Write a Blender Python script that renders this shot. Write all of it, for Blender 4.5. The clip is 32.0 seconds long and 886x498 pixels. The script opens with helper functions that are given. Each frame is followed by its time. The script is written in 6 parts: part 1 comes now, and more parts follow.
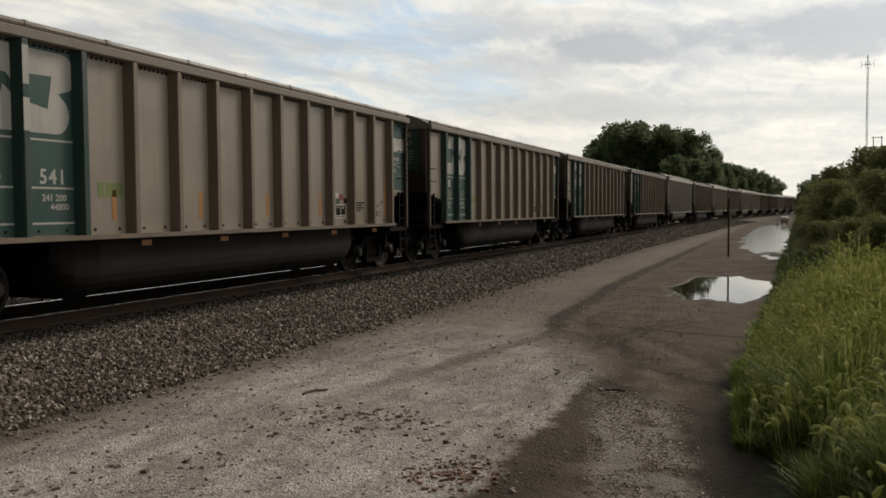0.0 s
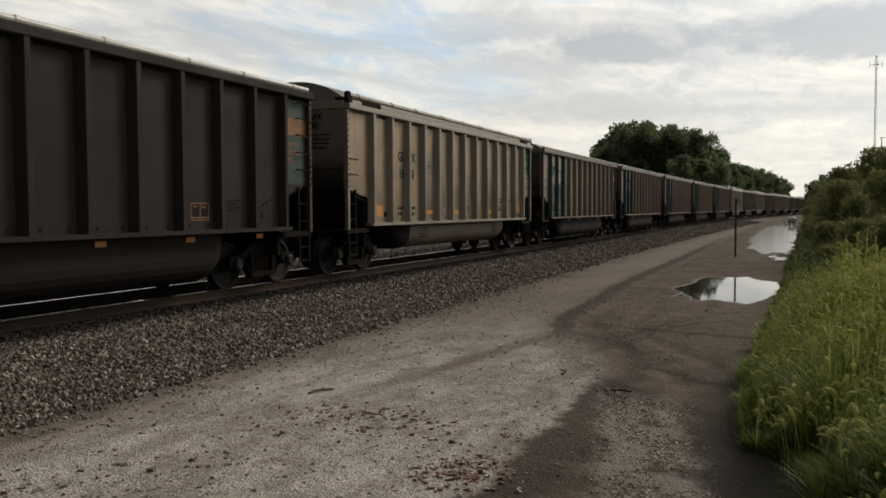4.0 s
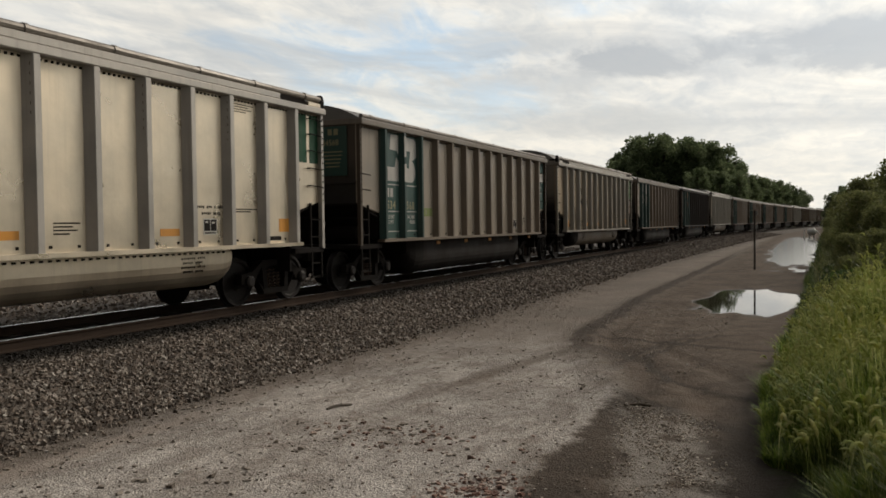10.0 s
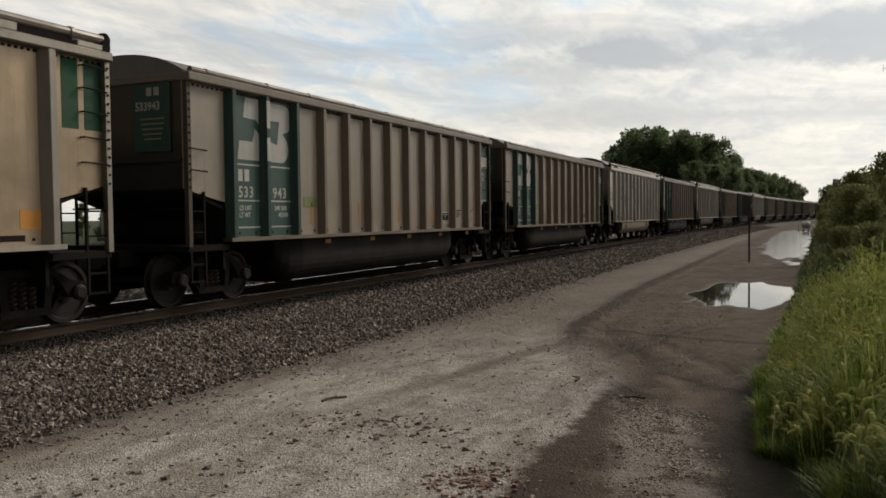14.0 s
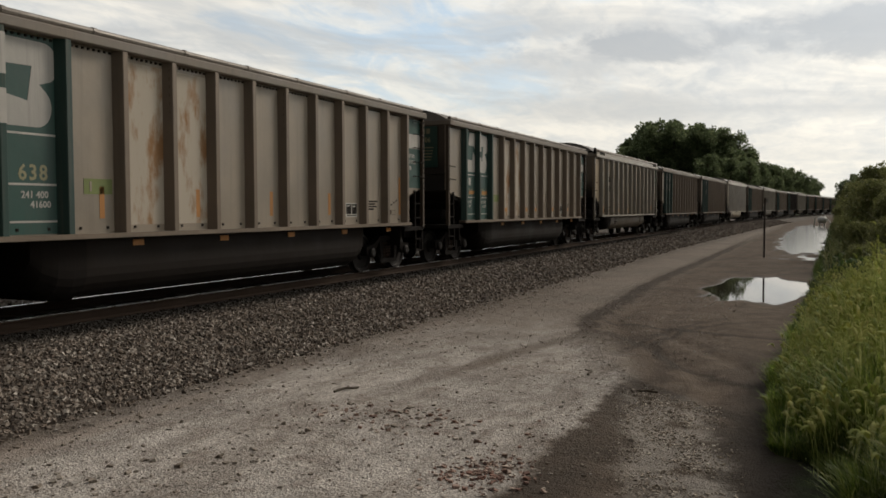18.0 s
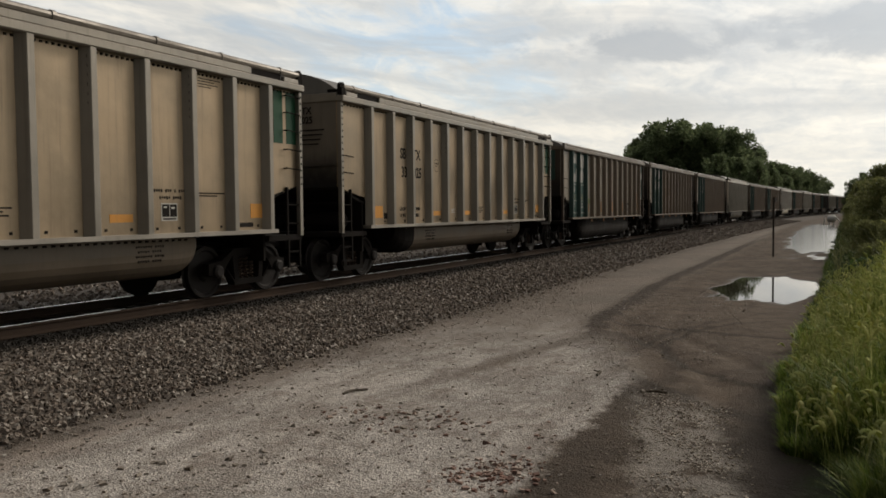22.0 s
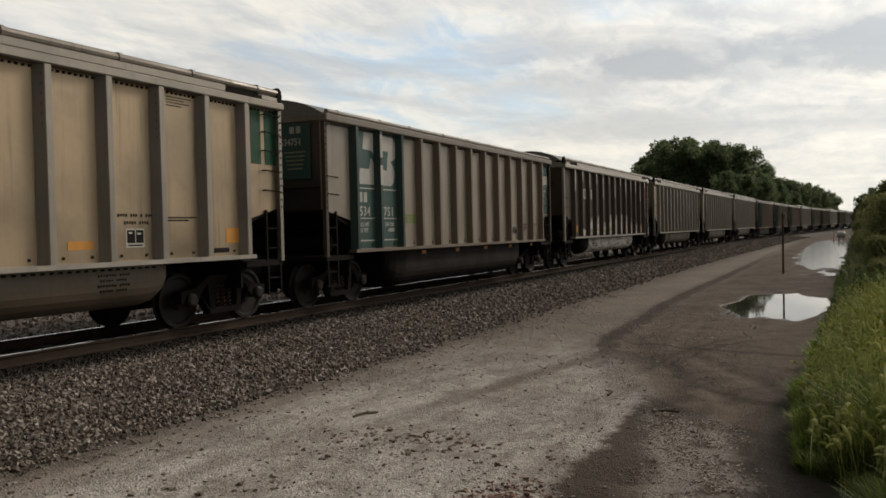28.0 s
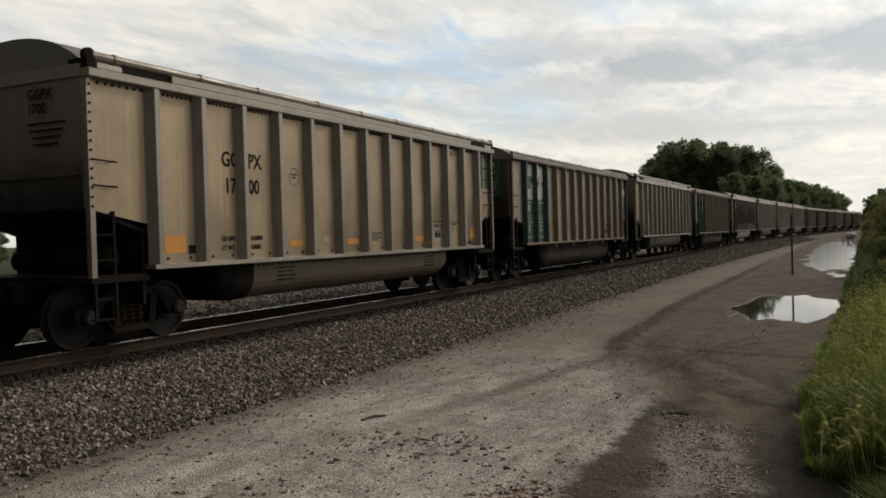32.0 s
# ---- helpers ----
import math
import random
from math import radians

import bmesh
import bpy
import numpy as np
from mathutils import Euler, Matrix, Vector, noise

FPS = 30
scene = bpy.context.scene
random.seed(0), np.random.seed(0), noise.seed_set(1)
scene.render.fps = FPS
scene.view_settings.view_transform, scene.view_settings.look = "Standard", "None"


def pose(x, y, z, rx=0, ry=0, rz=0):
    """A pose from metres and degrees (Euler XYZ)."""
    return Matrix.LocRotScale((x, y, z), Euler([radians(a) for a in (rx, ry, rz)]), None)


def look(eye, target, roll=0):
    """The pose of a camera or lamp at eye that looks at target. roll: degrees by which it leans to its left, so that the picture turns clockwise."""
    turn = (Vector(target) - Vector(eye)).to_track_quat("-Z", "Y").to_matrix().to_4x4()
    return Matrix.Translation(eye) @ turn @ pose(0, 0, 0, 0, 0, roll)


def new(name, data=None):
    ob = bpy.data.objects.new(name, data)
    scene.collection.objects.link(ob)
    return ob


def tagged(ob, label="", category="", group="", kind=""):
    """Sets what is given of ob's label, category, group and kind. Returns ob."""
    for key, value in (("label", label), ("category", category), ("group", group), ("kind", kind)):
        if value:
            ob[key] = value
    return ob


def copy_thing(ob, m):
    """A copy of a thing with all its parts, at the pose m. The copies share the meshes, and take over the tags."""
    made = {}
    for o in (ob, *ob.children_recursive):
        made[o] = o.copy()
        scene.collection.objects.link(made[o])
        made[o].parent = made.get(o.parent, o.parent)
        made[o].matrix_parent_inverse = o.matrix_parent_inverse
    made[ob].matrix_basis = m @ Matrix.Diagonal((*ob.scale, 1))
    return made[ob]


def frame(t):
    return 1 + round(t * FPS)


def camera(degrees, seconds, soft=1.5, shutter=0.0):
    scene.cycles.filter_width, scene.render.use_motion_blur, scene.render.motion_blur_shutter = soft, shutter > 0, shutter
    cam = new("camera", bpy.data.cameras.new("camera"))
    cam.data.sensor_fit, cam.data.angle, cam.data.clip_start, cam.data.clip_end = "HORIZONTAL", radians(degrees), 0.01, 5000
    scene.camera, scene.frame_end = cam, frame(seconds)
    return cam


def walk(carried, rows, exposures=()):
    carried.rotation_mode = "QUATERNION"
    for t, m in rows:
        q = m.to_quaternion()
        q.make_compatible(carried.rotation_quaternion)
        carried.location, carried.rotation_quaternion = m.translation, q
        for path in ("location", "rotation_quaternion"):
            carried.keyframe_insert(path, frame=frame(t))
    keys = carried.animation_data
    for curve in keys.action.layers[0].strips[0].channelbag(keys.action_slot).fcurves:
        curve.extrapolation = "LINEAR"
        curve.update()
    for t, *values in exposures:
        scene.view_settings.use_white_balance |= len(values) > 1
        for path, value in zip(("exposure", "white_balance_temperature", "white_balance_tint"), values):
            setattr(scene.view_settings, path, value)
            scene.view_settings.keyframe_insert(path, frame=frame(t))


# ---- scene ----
# World: x across the track (0 is its centre line, the camera is on the +x side), y along the track,
# away from the camera, z up with 0 at the top of the rails.
LENS = 55.6
EYE = (10.97, 0.0, 1.53)
ROAD = -0.45            # height of the road beside the ballast
PITCH = 16.18           # car length over couplers
BEND, BEND_FROM = 2000.0, 20.0   # the track bends gently to the right beyond this point


def line(s):
    """Place and heading on the centre line, s metres along it."""
    if s <= BEND_FROM:
        return 0.0, s, 0.0
    a = (s - BEND_FROM) / BEND
    return BEND * (1 - math.cos(a)), BEND_FROM + BEND * math.sin(a), a


def on_line(s, dx=0.0, dz=0.0):
    x, y, a = line(s)
    return Matrix.Translation((x, y, dz)) @ Euler((0, 0, -a)).to_matrix().to_4x4() @ Matrix.Translation((dx, 0, 0))


def shift(y):
    return max(y - BEND_FROM, 0.0) ** 2 / (2 * BEND) if y < 900 else 200.0

# seconds, turn to the left of the track's direction, tilt up, roll (degrees)
AIM = [
    (0, 22.100, -2.685, -0.343),
    (0.5, 22.327, -2.203, -0.257),
    (1, 22.200, -1.978, -0.498),
    (1.5, 22.308, -2.156, -0.529),
    (2, 22.464, -2.358, -0.377),
    (2.5, 22.679, -2.594, -0.231),
    (3, 22.616, -2.673, -0.210),
    (3.5, 22.526, -2.672, -0.218),
    (5.5, 22.814, -2.824, -0.328),
    (6, 23.151, -2.355, -0.406),
    (6.5, 23.363, -1.957, -0.488),
    (7, 23.436, -1.817, -0.494),
    (7.5, 23.542, -1.763, -0.392),
    (8, 23.668, -1.690, -0.481),
    (8.5, 23.628, -1.629, -0.606),
    (9, 23.655, -1.470, -0.723),
    (9.5, 23.694, -1.551, -0.773),
    (10, 23.678, -1.688, -0.713),
    (10.5, 23.736, -1.765, -0.761),
    (11, 23.718, -1.901, -0.503),
    (11.5, 23.639, -1.997, -0.641),
    (12, 23.581, -2.105, -0.582),
    (12.5, 23.444, -2.189, -0.456),
    (13, 23.401, -2.167, -0.445),
    (13.5, 23.380, -2.210, -0.604),
    (14, 23.357, -2.211, -0.603),
    (14.5, 23.355, -2.053, -0.713),
    (16.5, 23.633, -2.384, -0.737),
    (17, 23.915, -2.496, -0.626),
    (17.5, 24.179, -2.622, -0.365),
    (18, 24.258, -2.748, -0.135),
    (18.5, 24.226, -2.887, -0.090),
    (19, 24.135, -2.950, -0.157),
    (19.5, 24.086, -3.119, -0.177),
    (20, 24.109, -3.250, 0.072),
    (20.5, 24.277, -3.318, -0.052),
    (21, 24.423, -3.253, -0.101),
    (21.5, 24.568, -2.974, -0.311),
    (22, 24.804, -2.648, -0.524),
    (22.5, 24.935, -2.269, -0.643),
    (23, 25.272, -1.803, -0.586),
    (23.5, 25.579, -1.572, -0.478),
    (24, 25.727, -1.498, -0.585),
    (24.5, 25.757, -1.376, -0.775),
    (25, 25.756, -1.254, -1.007),
    (25.5, 25.710, -1.265, -1.043),
    (27.5, 25.354, -1.247, -1.294),
    (28, 25.356, -1.191, -1.333),
    (28.5, 25.459, -1.111, -1.391),
    (29, 25.501, -1.093, -1.475),
    (29.5, 25.606, -0.997, -1.531),
    (30, 25.658, -0.904, -1.585),
    (30.5, 25.708, -0.816, -1.638),
    (31, 25.807, -0.815, -1.655),
    (31.5, 25.885, -0.913, -1.558),
    (32, 25.872, -0.967, -1.605),
]


def aim(turn, tilt, roll):
    return Matrix.Translation(EYE) @ Euler((0, 0, radians(turn))).to_matrix().to_4x4() @ pose(0, 0, 0, 90 + tilt) @ pose(0, 0, 0, 0, 0, roll)


cam = camera(LENS, 32.0, soft=1.7)
walk(cam, [(t, aim(a, b, c)) for t, a, b, c in AIM])

# ---- light: a cloudy late-afternoon sky, the sun low and veiled ahead on the road side ----
SUN_AZ, SUN_EL = 28.0, 33.0     # degrees from the track's direction towards +x, and above the horizon
scene.view_settings.exposure = 0.5


def sky():
    world = bpy.data.worlds.new("sky")
    scene.world = world
    world.use_nodes = True
    nt = world.node_tree
    nt.nodes.clear()
    N, L = nt.nodes.new, nt.links.new

    def math_node(op, a, b=None, clamp=False):
        n = N("ShaderNodeMath")
        n.operation, n.use_clamp = op, clamp
        for i, v in enumerate((a, b)):
            if v is None:
                continue
            if isinstance(v, (int, float)):
                n.inputs[i].default_value = v
            else:
                L(v, n.inputs[i])
        return n.outputs[0]

    def noise_node(vec, scale, detail, rough, distort=0.0):
        n = N("ShaderNodeTexNoise")
        L(vec, n.inputs["Vector"])
        n.inputs["Scale"].default_value, n.inputs["Detail"].default_value = scale, detail
        n.inputs["Roughness"].default_value, n.inputs["Distortion"].default_value = rough, distort
        return n.outputs[0]

    def ramp(fac, stops, smooth=True):
        n = N("ShaderNodeValToRGB")
        n.color_ramp.interpolation = "EASE" if smooth else "LINEAR"
        el = n.color_ramp.elements
        while len(el) < len(stops):
            el.new(0.5)
        for e, (p, c) in zip(el, stops):
            e.position, e.color = p, (*[k / 8 for k in c], 1)
        L(fac, n.inputs[0])
        return mix(1.0, n.outputs[0], (8.0, 8.0, 8.0), "MULTIPLY")

    def mix(fac, a, b, blend="MIX"):
        n = N("ShaderNodeMix")
        n.data_type, n.blend_type = "RGBA", blend
        for sock, v in ((n.inputs[0], fac), (n.inputs[6], a), (n.inputs[7], b)):
            if isinstance(v, tuple):
                sock.default_value = (*v, 1)
            elif isinstance(v, (int, float)):
                sock.default_value = v
            else:
                L(v, sock)
        return n.outputs[2]

    tex = N("ShaderNodeTexSky")
    tex.sky_type, tex.sun_disc = "NISHITA", False
    tex.sun_elevation, tex.sun_rotation = radians(SUN_EL), radians(SUN_AZ)
    tex.air_density, tex.dust_density = 1.0, 1.5
    co = N("ShaderNodeTexCoord").outputs["Generated"]
    sep = N("ShaderNodeSeparateXYZ")
    L(co, sep.inputs[0])
    up = math_node("ADD", math_node("MAXIMUM", sep.outputs[2], 0.0), 0.13)
    flat = N("ShaderNodeCombineXYZ")
    L(math_node("DIVIDE", sep.outputs[0], up), flat.inputs[0])
    L(math_node("DIVIDE", sep.outputs[1], up), flat.inputs[1])
    turn = N("ShaderNodeMapping")
    turn.inputs["Rotation"].default_value = (0, 0, radians(62))
    turn.inputs["Scale"].default_value = (1.0, 0.55, 1.0)
    turn.inputs["Location"].default_value = (3.1, 1.7, 0.0)
    L(flat.outputs[0], turn.inputs[0])
    v = turn.outputs[0]
    az = math_node("ARCTAN2", sep.outputs[0], sep.outputs[1])
    el = sep.outputs[2]
    big = noise_node(v, 1.3, 7, 0.58, 0.5)
    fine = noise_node(v, 3.4, 6, 0.6, 0.4)

    def spread(a0, e0, wa, we, wob, soft):
        """How far a direction lies inside a ragged oval of the sky."""
        da = math_node("DIVIDE", math_node("SUBTRACT", az, radians(a0)), radians(wa))
        de = math_node("DIVIDE", math_node("SUBTRACT", el, math.sin(radians(e0))), radians(we))
        q = math_node("ADD", math_node("MULTIPLY", da, da), math_node("MULTIPLY", de, de))
        q = math_node("ADD", q, math_node("MULTIPLY", math_node("SUBTRACT", big, 0.5), wob))
        q = math_node("ADD", q, math_node("MULTIPLY", math_node("SUBTRACT", fine, 0.5), wob))
        m = N("ShaderNodeMapRange")
        m.interpolation_type = "SMOOTHSTEP"
        for i, x in enumerate((q, 1.0 + soft, 1.0 - soft, 0.0, 1.0)):
            if isinstance(x, float):
                m.inputs[i].default_value = x
            else:
                L(x, m.inputs[i])
        return m.outputs[0]

    white = ramp(big, [(0.34, (5.6, 5.45, 5.1)), (0.48, (5.3, 5.2, 4.95)), (0.58, (4.8, 4.82, 4.75)), (0.70, (4.1, 4.2, 4.3))])
    puff = ramp(fine, [(0.34, (1.06, 1.05, 1.03)), (0.48, (1, 1, 1)), (0.64, (0.84, 0.87, 0.91))])
    wisp = ramp(noise_node(v, 8.5, 6, 0.62, 0.6), [(0.36, (1.05, 1.04, 1.03)), (0.64, (0.90, 0.92, 0.95))])
    clouds = mix(1.0, mix(1.0, white, puff, "MULTIPLY"), wisp, "MULTIPLY")
    blue = mix(0.7, tex.outputs[0], (2.7, 3.65, 4.7))
    gaps = math_node("MAXIMUM", spread(-27.0, 11.3, 8.5, 2.6, 7.5, 0.9), spread(-20.5, 8.3, 6.5, 1.5, 7.5, 1.0))
    gaps = math_node("MAXIMUM", gaps, math_node("MULTIPLY", spread(-9.0, 15.5, 9.0, 1.6, 5.0, 1.0), 0.7))
    torn = ramp(noise_node(v, 3.2, 7, 0.62, 0.8), [(0.36, (0.25, 0.25, 0.25)), (0.58, (1, 1, 1))])
    clouds = mix(math_node("MULTIPLY", math_node("MULTIPLY", gaps, torn), 0.85), clouds, blue)
    bands = math_node("MAXIMUM", spread(-5.0, 10.6, 13.0, 1.25, 7.0, 0.9), math_node("MULTIPLY", spread(-12.0, 6.8, 8.0, 0.9, 4.5, 1.0), 0.7))
    bands = math_node("MAXIMUM", bands, math_node("MULTIPLY", spread(3.0, 6.3, 6.0, 0.6, 4.0, 1.0), 0.5))
    clouds = mix(math_node("MULTIPLY", bands, 0.9), clouds, (2.70, 2.92, 3.22))
    # long low streaks of thin grey cloud
    flatdir = N("ShaderNodeCombineXYZ")
    L(math_node("MULTIPLY", az, 4.2), flatdir.inputs[0])
    L(math_node("MULTIPLY", math_node("ADD", el, math_node("MULTIPLY", az, 0.06)), 34.0), flatdir.inputs[1])
    streak = ramp(noise_node(flatdir.outputs[0], 0.62, 6, 0.58, 0.8), [(0.44, (0, 0, 0)), (0.64, (1, 1, 1))])
    low = ramp(el, [(0.02, (0.15, 0.15, 0.15)), (0.09, (1, 1, 1)), (0.19, (1, 1, 1)), (0.30, (0.2, 0.2, 0.2))])
    clouds = mix(math_node("MULTIPLY", math_node("MULTIPLY", streak, low), 0.60), clouds, (3.1, 3.3, 3.55))
    # low haze, and clouds lit through towards the veiled sun
    haze = ramp(el, [(0.0, (1, 1, 1)), (0.09, (0.5, 0.5, 0.5)), (0.22, (0, 0, 0))])
    clouds = mix(math_node("MULTIPLY", haze, 0.50), clouds, (4.9, 4.72, 4.25))
    dot = N("ShaderNodeVectorMath")
    dot.operation = "DOT_PRODUCT"
    L(co, dot.inputs[0])
    sa, se = radians(SUN_AZ), radians(SUN_EL)
    dot.inputs[1].default_value = (math.sin(sa) * math.cos(se), math.cos(sa) * math.cos(se), math.sin(se))
    near = math_node("POWER", math_node("MAXIMUM", dot.outputs["Value"], 0.0), 6.0)
    lit = math_node("ADD", math_node("ADD", 0.78, math_node("MULTIPLY", near, 0.55)), math_node("MULTIPLY", math_node("MINIMUM", dot.outputs["Value"], 0.0), 0.5))
    # sky dimmed overhead, out of view, to hold down the light on the ground
    dim_above = ramp(el, [(0.26, (1, 1, 1)), (0.62, (0.44, 0.44, 0.46))])
    # unseen sky behind the camera dimmed, so faces turned this way darken
    rear = ramp(math_node("MULTIPLY", math_node("ADD", sep.outputs[1], 1.0), 0.5), [(0.22, (0.2, 0.2, 0.205)), (0.68, (1, 1, 1))])
    grey = N("ShaderNodeCombineXYZ")
    for k in range(3):
        L(lit, grey.inputs[k])
    full = mix(1.0, mix(1.0, clouds, grey.outputs[0], "MULTIPLY"), mix(1.0, dim_above, rear, "MULTIPLY"), "MULTIPLY")
    full = mix(1.0, full, (1.02, 1.0, 0.955), "MULTIPLY")
    bg = N("ShaderNodeBackground")
    bg.inputs["Strength"].default_value = 0.145
    L(full, bg.inputs[0])
    L(bg.outputs[0], N("ShaderNodeOutputWorld").inputs[0])


sky()
lamp = bpy.data.lights.new("sun", "SUN")
lamp.energy, lamp.angle, lamp.color = 1.12, radians(14), (1.0, 0.9, 0.76)
sun = new("sun", lamp)
_a, _e = radians(SUN_AZ), radians(SUN_EL)
sun.matrix_world = look((60 * math.sin(_a) * math.cos(_e), 60 * math.cos(_a) * math.cos(_e), 60 * math.sin(_e)), (0, 0, 0))

# ---- materials ----
def shader(name, rough=0.7, metal=0.0):
    m = bpy.data.materials.new(name)
    m.use_nodes = True
    b = m.node_tree.nodes["Principled BSDF"]
    b.inputs["Roughness"].default_value, b.inputs["Metallic"].default_value = rough, metal
    return m, m.node_tree, b


class Graph:
    """Short forms for the nodes of one material."""

    def __init__(self, nt):
        self.nt = nt

    def put(self, sock, v):
        if isinstance(v, (tuple, list)):
            sock.default_value = (*v, 1) if len(sock.default_value) == 4 and len(v) == 3 else v
        elif isinstance(v, (int, float)):
            sock.default_value = v
        else:
            self.nt.links.new(v, sock)

    def coord(self, which="Object"):
        return self.nt.nodes.new("ShaderNodeTexCoord").outputs[which]

    def mapped(self, v, scale=(1, 1, 1), loc=(0, 0, 0), turn=0):
        n = self.nt.nodes.new("ShaderNodeMapping")
        self.put(n.inputs[0], v)
        n.inputs["Scale"].default_value, n.inputs["Location"].default_value = scale, loc
        n.inputs["Rotation"].default_value = (0, 0, radians(turn))
        return n.outputs[0]

    def add_vec(self, a, b):
        n = self.nt.nodes.new("ShaderNodeVectorMath")
        self.put(n.inputs[0], a), self.put(n.inputs[1], b)
        return n.outputs[0]

    def noise(self, v, scale, detail=5, rough=0.55, distort=0.0):
        n = self.nt.nodes.new("ShaderNodeTexNoise")
        self.put(n.inputs["Vector"], v)
        n.inputs["Scale"].default_value, n.inputs["Detail"].default_value = scale, detail
        n.inputs["Roughness"].default_value, n.inputs["Distortion"].default_value = rough, distort
        return n.outputs[0]

    def voronoi(self, v, scale, out="Distance"):
        n = self.nt.nodes.new("ShaderNodeTexVoronoi")
        self.put(n.inputs["Vector"], v)
        n.inputs["Scale"].default_value = scale
        return n.outputs[out]

    def math(self, op, a, b=0.0, clamp=False):
        n = self.nt.nodes.new("ShaderNodeMath")
        n.operation, n.use_clamp = op, clamp
        self.put(n.inputs[0], a), self.put(n.inputs[1], b)
        return n.outputs[0]

    def span(self, v, a, b, lo=0.0, hi=1.0, smooth=True):
        n = self.nt.nodes.new("ShaderNodeMapRange")
        n.interpolation_type = "SMOOTHSTEP" if smooth else "LINEAR"
        for i, x in enumerate((v, a, b, lo, hi)):
            self.put(n.inputs[i], x)
        return n.outputs[0]

    def mix(self, fac, a, b, blend="MIX"):
        n = self.nt.nodes.new("ShaderNodeMix")
        n.data_type, n.blend_type = "RGBA", blend
        self.put(n.inputs[0], fac), self.put(n.inputs[6], a), self.put(n.inputs[7], b)
        return n.outputs[2]

    def split(self, v):
        n = self.nt.nodes.new("ShaderNodeSeparateXYZ")
        self.put(n.inputs[0], v)
        return n.outputs

    def bump(self, h, strength, distance):
        n = self.nt.nodes.new("ShaderNodeBump")
        n.inputs["Strength"].default_value, n.inputs["Distance"].default_value = strength, distance
        self.put(n.inputs["Height"], h)
        return n.outputs[0]

    def chance(self):
        return self.nt.nodes.new("ShaderNodeObjectInfo").outputs["Random"]

    def island(self):
        return self.nt.nodes.new("ShaderNodeNewGeometry").outputs["Random Per Island"]


def paint(name, rgb, grime=(0.07, 0.055, 0.045), wear=0.5, rough=0.55, metal=0.0, vary=0.14, gloss=0.5, soot=None):
    """Weathered paint or plate: blotches, dirt run down in streaks, fine speckle."""
    m, nt, b = shader(name, rough, metal)
    g = Graph(nt)
    co = g.add_vec(g.coord(), g.mapped(g.chance(), (37.0, 53.0, 0.0)))
    blot = g.noise(co, 0.9, 5, 0.6)
    b.inputs["Specular IOR Level"].default_value = gloss
    streak = g.math("MAXIMUM", g.noise(g.mapped(co, (7.0, 7.0, 0.30)), 1.3, 5, 0.65), g.math("MULTIPLY", g.noise(g.mapped(co, (22.0, 22.0, 0.9)), 1.0, 3, 0.6), 0.86))
    speck = g.noise(co, 46.0, 3, 0.6)
    tone = g.span(blot, 0.3, 0.7, 1.0 - vary, 1.0 + vary)
    col = g.mix(1.0, rgb, g.mix(0.0, g.mapped(tone, (1, 1, 1)), (1, 1, 1)), "MULTIPLY")
    dirt = g.math("MULTIPLY", g.span(streak, 0.48, 0.80), g.span(blot, 0.25, 0.7, 0.35, 1.0))
    fine = g.span(speck, 0.62, 0.75, 0.0, 0.35)
    col = g.mix(g.math("MULTIPLY", g.math("ADD", dirt, fine, True), wear), col, grime)
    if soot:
        # blackened below this height, with a feathered, uneven edge
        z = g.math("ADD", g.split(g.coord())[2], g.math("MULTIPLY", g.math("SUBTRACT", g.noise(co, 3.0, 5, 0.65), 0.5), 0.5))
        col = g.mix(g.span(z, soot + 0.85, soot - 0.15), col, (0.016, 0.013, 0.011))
    g.put(b.inputs["Base Color"], col)
    g.put(b.inputs["Roughness"], g.span(blot, 0.3, 0.7, rough - 0.12, min(rough + 0.15, 1.0)))
    g.put(b.inputs["Normal"], g.bump(g.math("ADD", g.math("MULTIPLY", g.noise(co, 1.3, 2, 0.5), 3.0), g.math("MULTIPLY", g.noise(co, 7.0, 4, 0.6), 0.7)), 0.22, 0.02))
    return m


